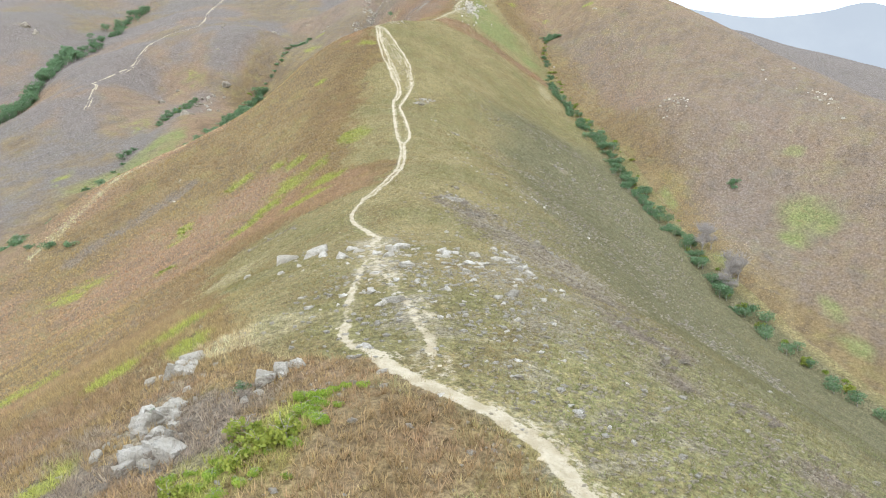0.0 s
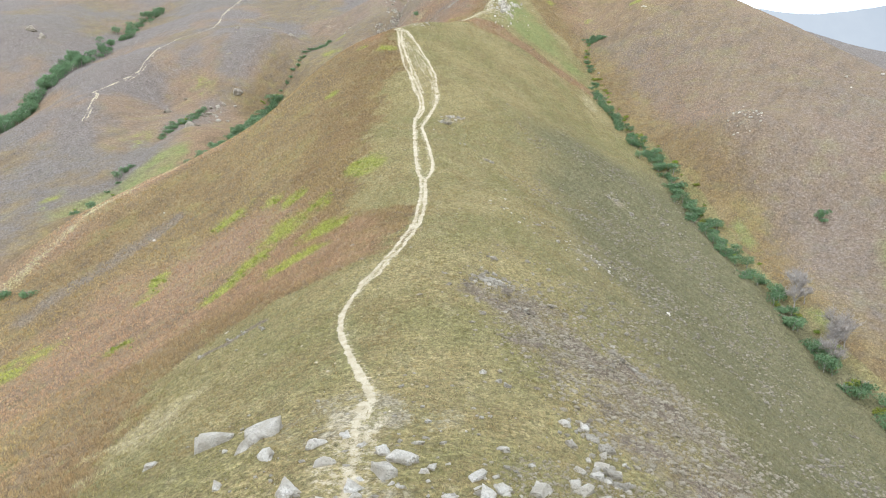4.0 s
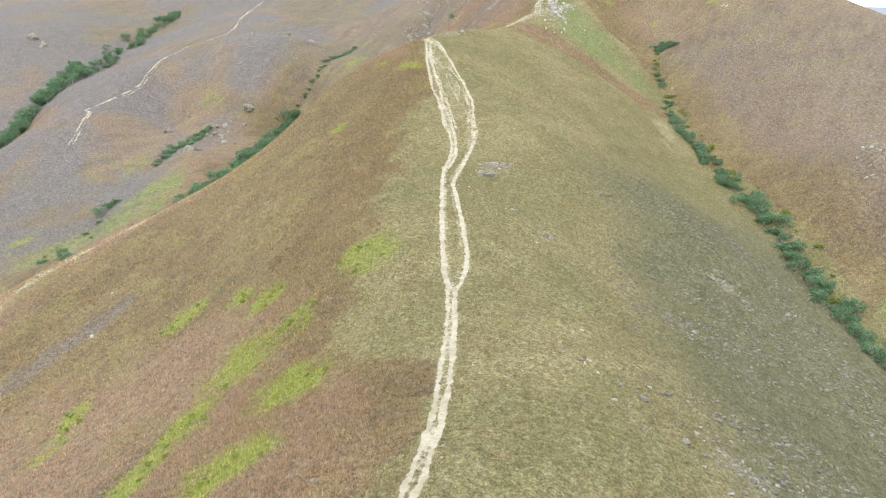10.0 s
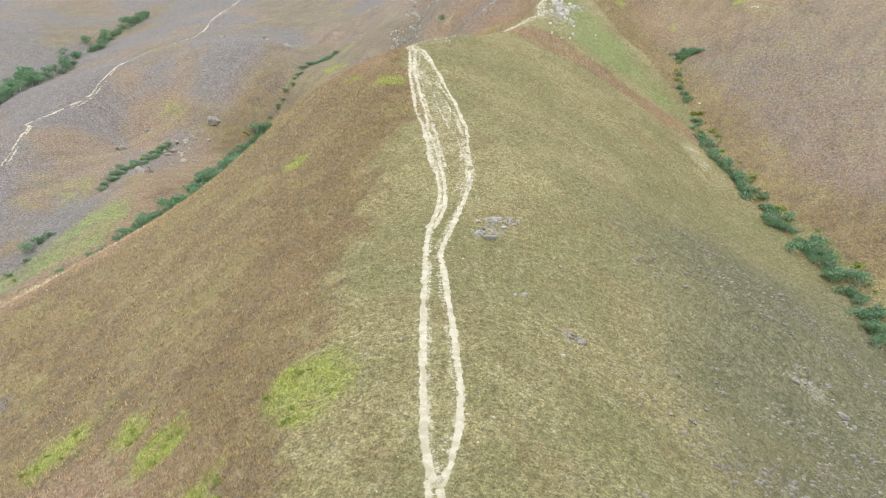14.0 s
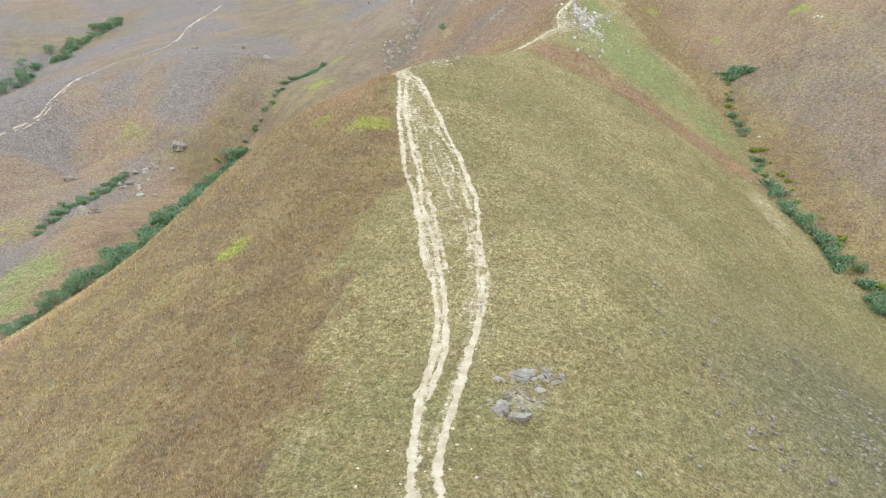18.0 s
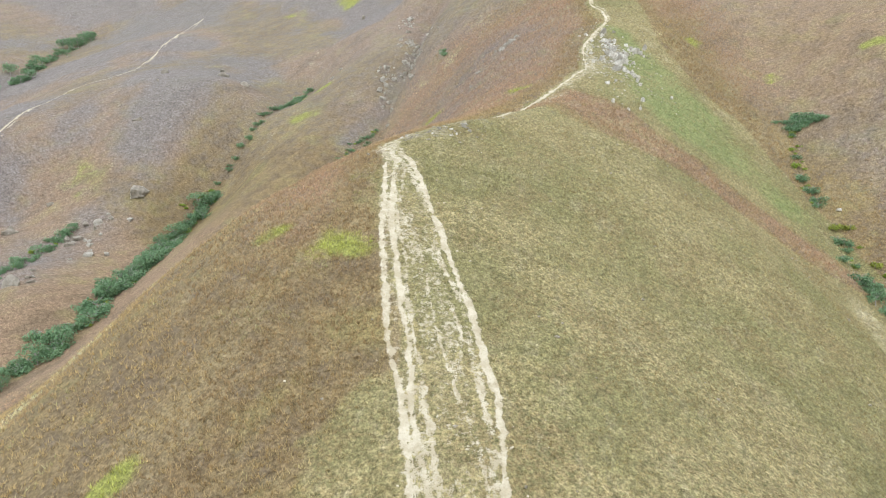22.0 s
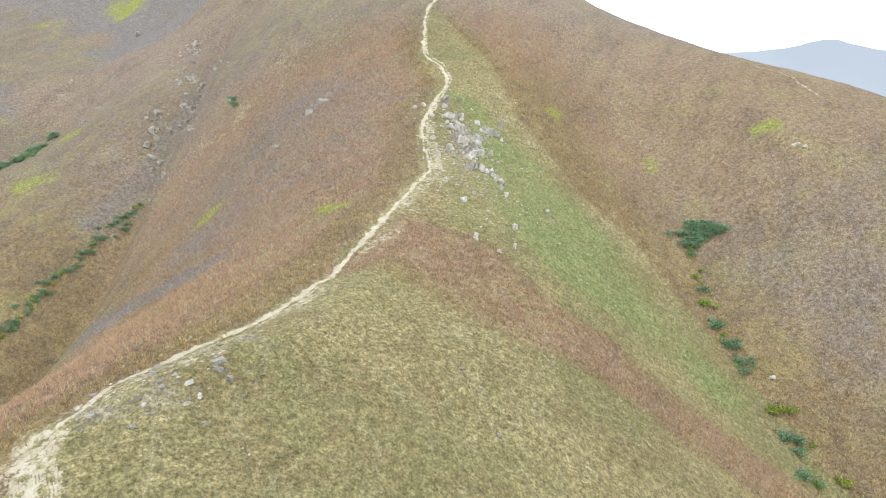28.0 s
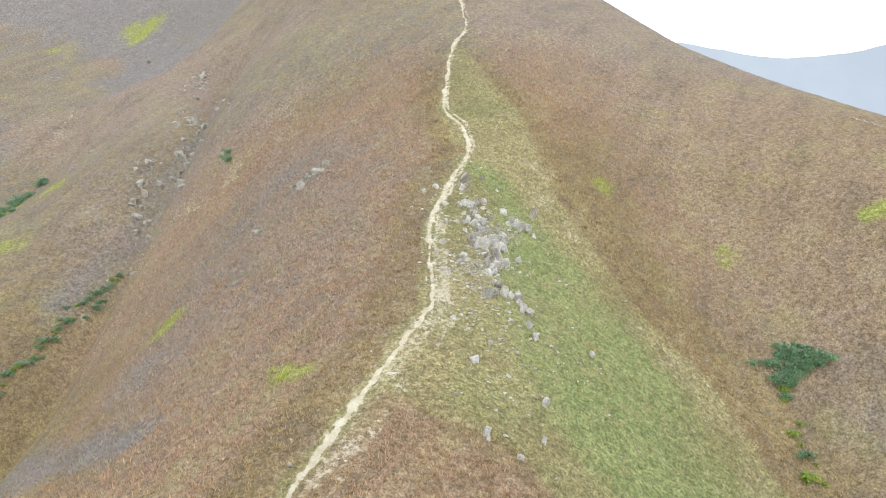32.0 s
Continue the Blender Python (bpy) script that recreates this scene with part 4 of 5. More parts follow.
SLAB_ROCKS = [(-4.8, 168.3, 1.8), (-3, 169.4, 1.7), (-6.1, 166.3, 1.3), (-6.4, 165, 1.4), (-5.1, 164.6, 1.6), (-4, 166.2, 1.4), (-2.5, 168.6, 1.2), (-6.4, 167.6, 0.7),
              (1.9, 151.3, 1.3), (3, 151.1, 1.2), (2.4, 151.9, 0.9), (31.1, 182.4, 2), (25.8, 162.9, 1.3), (26.8, 163.3, 1.3), (29.8, 161, 1.5), (27.3, 170.6, 1.2), (26, 168, 1)]
DOME_ROCKS = [(-17.4, 224.6, 1), (-18.2, 224.3, 0.8), (-16.6, 224.9, 1.1), (-18.7, 223.8, 0.7), (-12.5, 227.6, 0.7), (-11.5, 226.2, 0.7), (-13.8, 226, 0.5), (-10.6, 228, 0.45),
              (12.3, 231.6, 0.6), (11.4, 237.5, 0.45), (-22.2, 220.8, 0.8), (27.4, 223.6, 0.8), (14.6, 234.3, 0.55), (-4, 217.5, 0.4), (-2.3, 212, 0.35), (5.2, 179, 0.5), (0.2, 182, 0.6)]
CREST_ROCKS = [(10.5, 278.2, 1), (11, 275.6, 1.7), (12.1, 276.4, 1.2), (11.1, 272.9, 1.3), (8, 272, 1.1), (6.1, 269.2, 0.9), (9.2, 266.8, 1.5), (16.5, 282.8, 1.2), (14.4, 279.3, 1.4),
               (12.1, 264.1, 0.8), (12.4, 263.1, 0.7), (6.8, 257.8, 0.65), (8.3, 260.2, 0.5), (11.6, 256, 0.85), (10.7, 252.6, 0.6), (8.7, 250.6, 0.5), (6.7, 251.8, 0.75), (6.7, 251.3, 0.5),
               (17.6, 264.3, 0.6), (9.8, 286.4, 1.3), (9.2, 284.6, 0.9), (7, 281, 0.8), (9.5, 274.5, 1.2), (10.2, 277, 1)]
FACE_ROCKS = [(-8.8, 297.2, 2.3), (-6.9, 298, 2), (-6, 299.4, 1.5), (-13.6, 292.2, 1.4), (-14.6, 284.7, 1), (-39.5, 332.3, 2.2), (-38, 332, 1.6), (-39.4, 336.2, 2), (-37.4, 338.4, 2),
              (-34.8, 341.1, 2), (-32.2, 333.3, 1.9), (-35.6, 339.8, 1.5), (-33.5, 348.7, 1.8), (-30.5, 341.3, 2), (-37.5, 367.1, 2), (-37.5, 373.6, 1.6), (-23.9, 328.1, 1.9)]
HILLSIDE_ROCKS = [(-91.7, 303.6, 4.2), (-92, 357.2, 3.4), (-79.2, 340.2, 3), (-96.2, 292.6, 2.3), (-94.4, 296.3, 1.6), (-95.9, 265.6, 4.6), (-122.4, 349.3, 2.1), (-104.9, 347.5, 2.3),
                  (-102.3, 337.5, 2.2), (-100.5, 322.3, 2.1), (-114, 290.6, 3), (-98, 289.2, 2.5), (-98.3, 286.5, 2), (-110.9, 300.3, 1.9), (-60.2, 415.8, 2.4), (-206.3, 359.1, 6),
                  (-199.3, 356, 4), (-94.8, 365.1, 2.2), (-98.6, 293.8, 2.2), (-100.2, 289, 2), (-96, 270, 1.6), (-93.5, 267, 1.8)]
RIGHT_ROCKS = [(109.2, 224.6, 1.8), (97.9, 220.9, 1.3), (96.5, 215.3, 1.1), (109.7, 206, 1.7), (109.3, 202.1, 1.7), (106.7, 190.5, 1.6), (61.3, 195.6, 1), (63.5, 200.9, 1.2),
               (65, 198, 1.2), (67.4, 200.7, 1.2), (68.7, 212.2, 1.1), (57.2, 277.4, 2), (57.9, 276.2, 1.3), (38.8, 252.4, 1.2)]
lay_rocks(KNOLL_ROCKS, "pale grey boulder bedded in stony turf", BLOCKS + PALE, "boulders on the knoll", 1, size=1.15, high=0.95, lean=10)
lay_rocks(RIM_ROCKS, "pale broken rock at the knoll's eastern rim", BLOCKS[:4] + MID_BLOCKS, "boulders on the knoll", 51)
for n, (fx, fy, fw) in enumerate(RIM_ROCKS[:11]):
    lay_rocks(around(fx, fy, 1.2, 1.8, 7, 0.25, 0.6, 320 + n), "pale broken stone at the knoll's eastern rim", BLOCKS[:3] + MID_BLOCKS, "stones on the knoll", 340 + n, name="stone")
lay_rocks(HOLLOW_ROCKS, "dark weathered block of a broken outcrop", MID_BLOCKS[:2] + GREY, "broken outcrop stones", 52, high=1.1, name="outcrop_block")
for n, (fx, fy, fw) in enumerate(HOLLOW_ROCKS[:14]):
    lay_rocks(around(fx, fy, 1.5, 1.5, 7, 0.25, 0.7, 360 + n), "dark broken stone beside an outcrop block", MID_BLOCKS + GREY, "broken outcrop stones", 380 + n, name="outcrop_stone")
lay_rocks(around(-21, 85, 3.0, 1.2, 12, 0.25, 0.6, 400), "grey stone along a small earth scarp", MID_BLOCKS, "stones on the spur", 401, name="field_stone")
lay_rocks(SLOPE_ROCKS, "pale grey stone lying on the stony green slope", PALE, "boulders on the knoll", 2)
lay_rocks(OUTCROP_ROCKS, "pale blocky rock of an outcrop in dry grass", BLOCKS + PALE[:4] + MID_BLOCKS[:2], "outcrop rocks", 3, size=0.85, high=1.2)
lay_rocks(around(-11.6, 27.2, 1.7, 3.4, 12, 0.4, 0.9, 31), "pale split block of an outcrop in dry grass", BLOCKS + MID_BLOCKS[:3], "outcrop rocks", 31, high=1.2, name="rock_block")
for n, (fx, fy, rx, ry, many) in enumerate([(-12.2, 28.2, 0.9, 1.5, 24), (-11, 25.4, 0.8, 1.4, 18), (-10.3, 23.4, 0.5, 0.9, 8), (-13, 33.8, 0.9, 1.2, 12), (-7, 28.4, 0.6, 1.2, 9)]):
    lay_rocks(around(fx, fy, rx, ry, many, 0.4, 1.0, 210 + n), "pale split block of a fissured outcrop", BLOCKS + MID_BLOCKS[:2], "outcrop rocks", 230 + n, high=1.5, name="rock_block")
lay_rocks(around(-13, 34, 1.3, 1.6, 7, 0.5, 1.0, 32), "pale split block of an outcrop in dry grass", BLOCKS, "outcrop rocks", 32, name="rock_block")
lay_rocks(SPUR_ROCKS, "weathered grey stone in short turf", PALE, "stones on the spur", 4, high=0.8)
lay_rocks(SLAB_ROCKS, "flat weathered grey slab of a turf outcrop", GREY + MID_BLOCKS, "slabs on the spur", 5, high=0.6, name="flat_rock")
for n, (fx, fy, rx, ry, many) in enumerate([(-4.8, 167.6, 1.3, 1.6, 16), (-5.8, 165.2, 1.2, 0.9, 10), (-3, 169, 0.9, 0.8, 8), (2.4, 151.4, 0.9, 1.0, 12), (-1.7, 155, 1.0, 1.2, 7), (27.4, 163.8, 1.6, 1.8, 12), (29.9, 160.6, 1.2, 1.2, 8),
                                          (17.5, 142, 1.2, 2.2, 8), (28.7, 174.6, 1.2, 1.4, 6)]):
    lay_rocks(around(fx, fy, rx, ry, many, 0.3, 0.95, 420 + n), "weathered grey rock of a low turf outcrop", MID_BLOCKS + GREY[:4], "slabs on the spur", 440 + n, high=0.7, name="flat_rock")
lay_rocks(DOME_ROCKS, "grey stone half sunk in short turf", GREY, "stones on the dome", 6, high=0.8)
lay_rocks(CREST_ROCKS, "pale jagged grey rock beside the crest path", BLOCKS + MID_BLOCKS[:2], "crest rocks", 7, size=0.95, high=1.8, lean=30)
lay_rocks(FACE_ROCKS, "grey rock jutting from dry red-brown grass", MID_BLOCKS, "rocks on the mountain face", 8, size=0.85, high=1.0)
lay_rocks(HILLSIDE_ROCKS, "big dark grey boulder on the hillside", GREY, "hillside boulders", 9, size=1.3, high=1.2)
FLANK_ROCKS = [(26.7, 165.1, 1.1), (29.8, 161.1, 1.2), (10, 111.6, 0.7), (14.8, 110.3, 0.9), (1.6, 95.4, 0.8), (3.5, 118.3, 0.7), (6.2, 116.6, 0.7), (12.5, 105.6, 0.6), (2.4, 151.1, 0.7),
               (9.8, 120.9, 0.5), (20.6, 121.2, 0.6), (21.4, 110.7, 0.6), (36.5, 163.5, 0.9), (30.1, 165, 0.8), (-13.1, 102.4, 0.7), (-59.6, 153.9, 1.1)]
lay_rocks(FLANK_ROCKS, "dark weathered stone on the spur's eastern flank", GREY + MID_BLOCKS, "stones on the spur", 41, high=0.8, name="outcrop_stone")
for n, (fx, fy, fw) in enumerate(FLANK_ROCKS[:12]):
    lay_rocks(around(fx, fy, 4, 4, 11, 0.25, 0.8, 60 + n), "weathered stone strewn on the eastern flank", GREY + PALE[:3], "stones on the spur", 80 + n, high=0.7, name="field_stone")
for n, (fx, fy) in enumerate([(4, 83), (7, 78), (10.3, 71.5), (12, 66), (11.5, 35), (15, 27.5)]):
    lay_rocks(around(fx, fy, 2.6, 2.6, 8, 0.3, 1.0, 160 + n), "dark broken rock in a band of brush", GREY + MID_BLOCKS[:2], "broken outcrop stones", 180 + n, high=0.7, name="outcrop_stone")
for n, (fx, fy, rx, ry, many) in enumerate([(9.6, 279, 1.3, 2.6, 18), (11, 275, 1.5, 2.4, 18), (10.3, 271.5, 1.2, 2, 14), (14.8, 280, 1.2, 1.4, 9), (12, 267, 1, 1.5, 8)]):
    lay_rocks(around(fx, fy, rx, ry, int(many * 1.5), 0.35, 0.95, 250 + n), "upright splintered grey rock of the crest outcrop", BLOCKS + MID_BLOCKS[:2], "crest rocks", 260 + n, high=2.1, lean=30, name="crest_rock")
lay_rocks(around(10, 259, 5, 8, 46, 0.2, 0.6, 270), "small pale stone on the green bank", PALE + BLOCKS[:3], "crest rocks", 271, high=0.8, name="field_stone")
for n, (fx, fy, rx, ry) in enumerate([(-35.6, 356, 3, 4), (-39.5, 339, 3, 4), (-33.5, 343, 2.5, 4), (-38.5, 377, 2.5, 5), (-8, 298, 2, 1.5)]):
    lay_rocks(around(fx, fy, rx, ry, 34, 0.35, 1.0, 280 + n), "grey rock of a scree cluster in dry grass", MID_BLOCKS + GREY[:3], "rocks on the mountain face", 290 + n, high=1.2, name="scree_rock")
lay_rocks(around(-1, 53, 6, 5, 34, 0.35, 1.0, 300), "pale angular stone on the knoll's crown", BLOCKS + PALE, "stones on the knoll", 301, high=0.9, name="stone")
lay_rocks(RIGHT_ROCKS, "pale grey rock on the brown hillside", PALE, "rocks on the far slope", 10)
lay_rocks(around(2.5, 89, 8, 9, 64, 0.35, 1.3, 21), "dark weathered stone of a broken outcrop", GREY, "broken outcrop stones", 11, high=0.8, name="outcrop_stone")
lay_rocks(around(-1.5, 42, 6, 14, 150, 0.2, 0.62, 22), "small flat pale stone on the trodden knoll", PALE + BLOCKS, "stones on the knoll", 12, high=0.8, name="stone")
lay_rocks(around(5, 33, 5, 15, 30, 0.2, 0.55, 33), "small pale stone on the stony green slope", PALE, "stones on the knoll", 33, high=0.7, name="stone")
lay_rocks(around(4.5, 50, 4, 8, 16, 0.4, 1.0, 34), "pale angular stone at the knoll's eastern rim", BLOCKS, "stones on the knoll", 34, high=0.8, name="stone")
lay_rocks(around(15, 112, 7, 7, 10, 0.35, 0.8, 23), "pale stone in sparse turf", PALE, "stones on the spur", 13)
lay_rocks(around(28, 165, 5, 8, 9, 0.4, 1.1, 24), "weathered grey stone of a slope outcrop", GREY, "slabs on the spur", 14)
lay_rocks(around(10.5, 275, 5, 12, 40, 0.3, 1.0, 25), "jagged grey rock beside the crest path", BLOCKS + MID_BLOCKS, "crest rocks", 15, high=1.7, lean=30, name="crest_rock")
lay_rocks(around(-15, 227, 5, 4.5, 80, 0.2, 0.75, 35), "grey stone in worn turf at the dome's rim", PALE + MID_BLOCKS, "stones on the dome", 35, high=0.8, name="field_stone")
lay_rocks(around(65, 200, 6, 8, 22, 0.5, 1.2, 26), "pale stone of a scree patch", PALE, "rocks on the far slope", 16)
lay_rocks([(-38.7, 379.7, 1.9), (-35.6, 356.2, 2.2), (-33.2, 355.5, 2), (-38.6, 359.5, 1.8), (-35.5, 344.4, 1.8), (-32.3, 338, 2), (-40.1, 341.9, 2), (-40.5, 337.9, 2.2), (-40.7, 334.5, 1.9), (-31.7, 331, 1.6), (-57.7, 353.4, 1.6), (-56.5, 359.8, 1.5)] + around(-36, 344, 7, 22, 12, 0.6, 1.4, 27), "grey rock in a stony gully head", MID_BLOCKS, "rocks on the mountain face", 17)
lay_rocks(around(-96, 285, 7, 16, 14, 0.9, 2.2, 28), "grey boulder in the valley scree", MID_BLOCKS, "hillside boulders", 18)
lay_rocks(around(108, 203, 4, 10, 10, 0.7, 1.6, 29), "pale rock of a scree band", PALE, "rocks on the far slope", 19)


def scatter(n, box, seed, weight):
    """Places in a box (x0, y0, x1, y1), kept by a chance given by weight(x, y)."""
    r = np.random.RandomState(seed)
    x, y = r.uniform(box[0], box[2], n), r.uniform(box[1], box[3], n)
    keep = r.uniform(0, 1, n) < weight(x, y)
    return x[keep], y[keep], r


def pebbles(name, n, box, seed, weight, low, high, label, material):
    """Loose stones too many to count, each an irregular eight-cornered lump."""
    x, y, r = scatter(n, box, seed, weight)
    k = len(x)
    size = low + (high - low) * r.uniform(0, 1, k) ** 3.2
    corner = np.array([(1, 0.2, 0.7), (-0.1, 1, 0.8), (-1, -0.1, 0.75), (0.1, -1, 0.7), (1.2, 0.2, -0.6), (-0.1, 1.2, -0.6), (-1.2, -0.1, -0.6), (0.1, -1.2, -0.6)], float)
    tri = np.array([(0, 1, 2, 3), (0, 4, 5, 1), (1, 5, 6, 2), (2, 6, 7, 3), (3, 7, 4, 0)])
    turn = r.uniform(0, 6.28, k)
    v = corner[None] * (1 + r.uniform(-0.35, 0.35, (k, 8, 3))) * size[:, None, None] * np.array((0.55, 0.42, 0.24))
    c, s = np.cos(turn)[:, None], np.sin(turn)[:, None]
    vx, vy = v[..., 0] * c - v[..., 1] * s, v[..., 0] * s + v[..., 1] * c
    pts = np.stack([vx + x[:, None], vy + y[:, None], v[..., 2] + ground_z(x, y)[:, None] + 0.1 * size[:, None]], -1).reshape(-1, 3)
    faces = (tri[None] + 8 * np.arange(k)[:, None, None]).reshape(-1, 4)
    ob = new(name, mesh_of(name, pts, faces.tolist(), material))
    return tagged(ob, label, "stones", kind="stuff")


def stony(x, y):
    return land_cover(x, y)[0][..., 3]


def beside_trails(x, y):
    d = np.minimum(np.minimum(along(TRAIL_LEFT, x, y)[0], along(TRAIL_RIGHT, x, y)[0]), np.minimum(along(TRAIL_UPPER, x, y)[0], along(TRAIL_START + TRAIL_LOWER, x, y)[0]))
    return np.exp(-d / 1.0) * 0.5


pebbles("loose_stones", 40000, (-16, 16, 20, 68), 1, lambda x, y: np.exp(-(((x + 1) / 7) ** 2 + ((y - 42) / 17) ** 2)) * 0.5 * step(0.35, 0.7, fractal(x, y, 3, 91))
        + stony(x, y) ** 2 * 0.1 * step(4, 0, x) + 0.008, 0.05, 0.36, "loose pale stones strewn over the knoll", MAT_ROCK_MID)
pebbles("loose_stones", 52000, (0, 6, 22, 58), 10, lambda x, y: step(0, 3, x) * step(19, 11, x) * (0.12 + 0.6 * step(0.3, 0.7, fractal(x, y, 4, 93))), 0.06, 0.2, "fine grey gravel on the knoll's eastern slope", MAT_ROCK_DULL)
pebbles("loose_stones", 22000, (-2, 54, 24, 96), 8, lambda x, y: area(HOLLOW, x, y, 3.0) * (0.15 + 0.75 * fractal(x, y, 3, 99)), 0.08, 0.42, "loose brown-grey stones in the hollow", MAT_ROCK_DULL)
pebbles("loose_stones", 40000, (-24, 75, 45, 300), 2, lambda x, y: stony(x, y) ** 2 * 0.6 + 0.02 + 0.45 * step(3, 14, x) * step(175, 140, y) * step(0.45, 0.65, fractal(x, y, 9, 95)), 0.07, 0.4, "loose dull stones in the turf of the spur", MAT_ROCK_DULL)
pebbles("loose_stones", 26000, (2, 78, 48, 185), 5, lambda x, y: (0.02 + 0.3 * step(0.44, 0.62, fractal(x, y, 8, 97))) * step(2, 12, x) * step(0, 5, edge_right(y) - x), 0.08, 0.42,
        "loose dull stones on the spur's eastern flank", MAT_ROCK_DULL)
pebbles("loose_stones", 16000, (2, 78, 48, 185), 6, lambda x, y: (0.02 + 0.6 * step(0.47, 0.62, fractal(x, y, 8, 97))) * step(4, 14, x) * step(0, 5, edge_right(y) - x), 0.1, 0.6,
        "loose dark stones on the spur's eastern flank", MAT_ROCK_DARK)
pebbles("loose_stones", 9000, (3, 258, 18, 292), 9, lambda x, y: np.maximum(patches([(8, 270, 4.5, 9), (10, 278, 4, 6)], x, y), 0.1) * (0.1 + 0.6 * fractal(x, y, 2.5, 101)), 0.06, 0.4, "loose pale stones round the crest outcrop", MAT_ROCK)
pebbles("path_stones", 40000, (-24, 15, 22, 340), 3, beside_trails, 0.05, 0.26, "pale grit and stones along the footpaths", MAT_TRAIL)


# ---- grass: tufts of blades, far too many to count ----
def tuft_colour(x, y, r):
    """The tuft's base colour by plant cover."""
    cov, tint = land_cover(x, y)
    n = len(x)
    jit = (fractal(x, y, 2.2, 71, 3) - 0.5) * 1.2 + r.uniform(-0.18, 0.18, n)
    wide = step(0.4, 0.6, fractal(x, y, 12, 73, 5))[:, None]

    def blend(a, b, w):
        return a * (1 - w) + np.asarray(b) * w

    def on(v):
        return step(0.36, 0.64, v + jit)[:, None]

    u = r.uniform(0, 1, n)[:, None]
    short = blend(blend(np.array(TURF[0]), TURF[1], wide), TURF[2], u * 0.55)
    short = blend(short, DRY[1], step(0.46, 0.66, fractal(x, y, 6, 77) + r.uniform(-0.1, 0.1, n))[:, None] * 0.85)
    short = blend(short, STRAW[0], step(0.5, 0.7, fractal(x, y * 0.4, 1.6, 79) + r.uniform(-0.1, 0.1, n))[:, None] * 0.6)
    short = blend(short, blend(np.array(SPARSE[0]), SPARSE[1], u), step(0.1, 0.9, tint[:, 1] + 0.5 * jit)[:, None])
    tall = blend(blend(np.array(DRY[0]), DRY[1], wide), DRY[2], step(0.5, 1.0, u) * 0.7)
    tall = blend(tall, blend(np.array(RED[0]), RED[1], u), step(0.15, 0.85, tint[:, 0] + 0.5 * jit)[:, None])
    # Heath tufts take the same haze-tinted colour as the ground.
    tall = blend(tall, blend(np.array(HEATH_HAZE[0]), HEATH_HAZE[1], u), step(0.15, 0.85, tint[:, 1] + 0.5 * jit)[:, None])
    tall = blend(tall, DRY[3], (r.uniform(0, 1, n) > 0.9)[:, None] * (0.6 - 0.35 * step(20, 50, np.abs(x + 5)))[:, None])
    col = blend(short, tall, on(cov[:, 0]))
    col = blend(col, blend(np.array(STRAW[0]), STRAW[1], u), on(tint[:, 2]))
    col = blend(col, blend(np.array(LUSH[0]), LUSH[1], u), step(0.16, 0.84, cov[:, 1] + jit)[:, None])
    col = blend(col, blend(np.array(DARK[0]), DARK[1], u), on(tint[:, 3]))
    col = blend(col, blend(np.array(SCRUB[0]), SCRUB[1], u), step(0.2, 0.8, cov[:, 2] + 0.7 * jit)[:, None])
    col = col * (1 + r.uniform(-0.24, 0.24, n) * (1 - 0.65 * step(18, 45, np.abs(x + 5))))[:, None]
    return np.minimum(col * (1.34 + 0.5 * cov[:, :1]) * (1 + 0.2 * step(15, 60, np.abs(x + 5)) + 0.08 * step(300, 340, y))[:, None], 0.8), cov[:, 0]


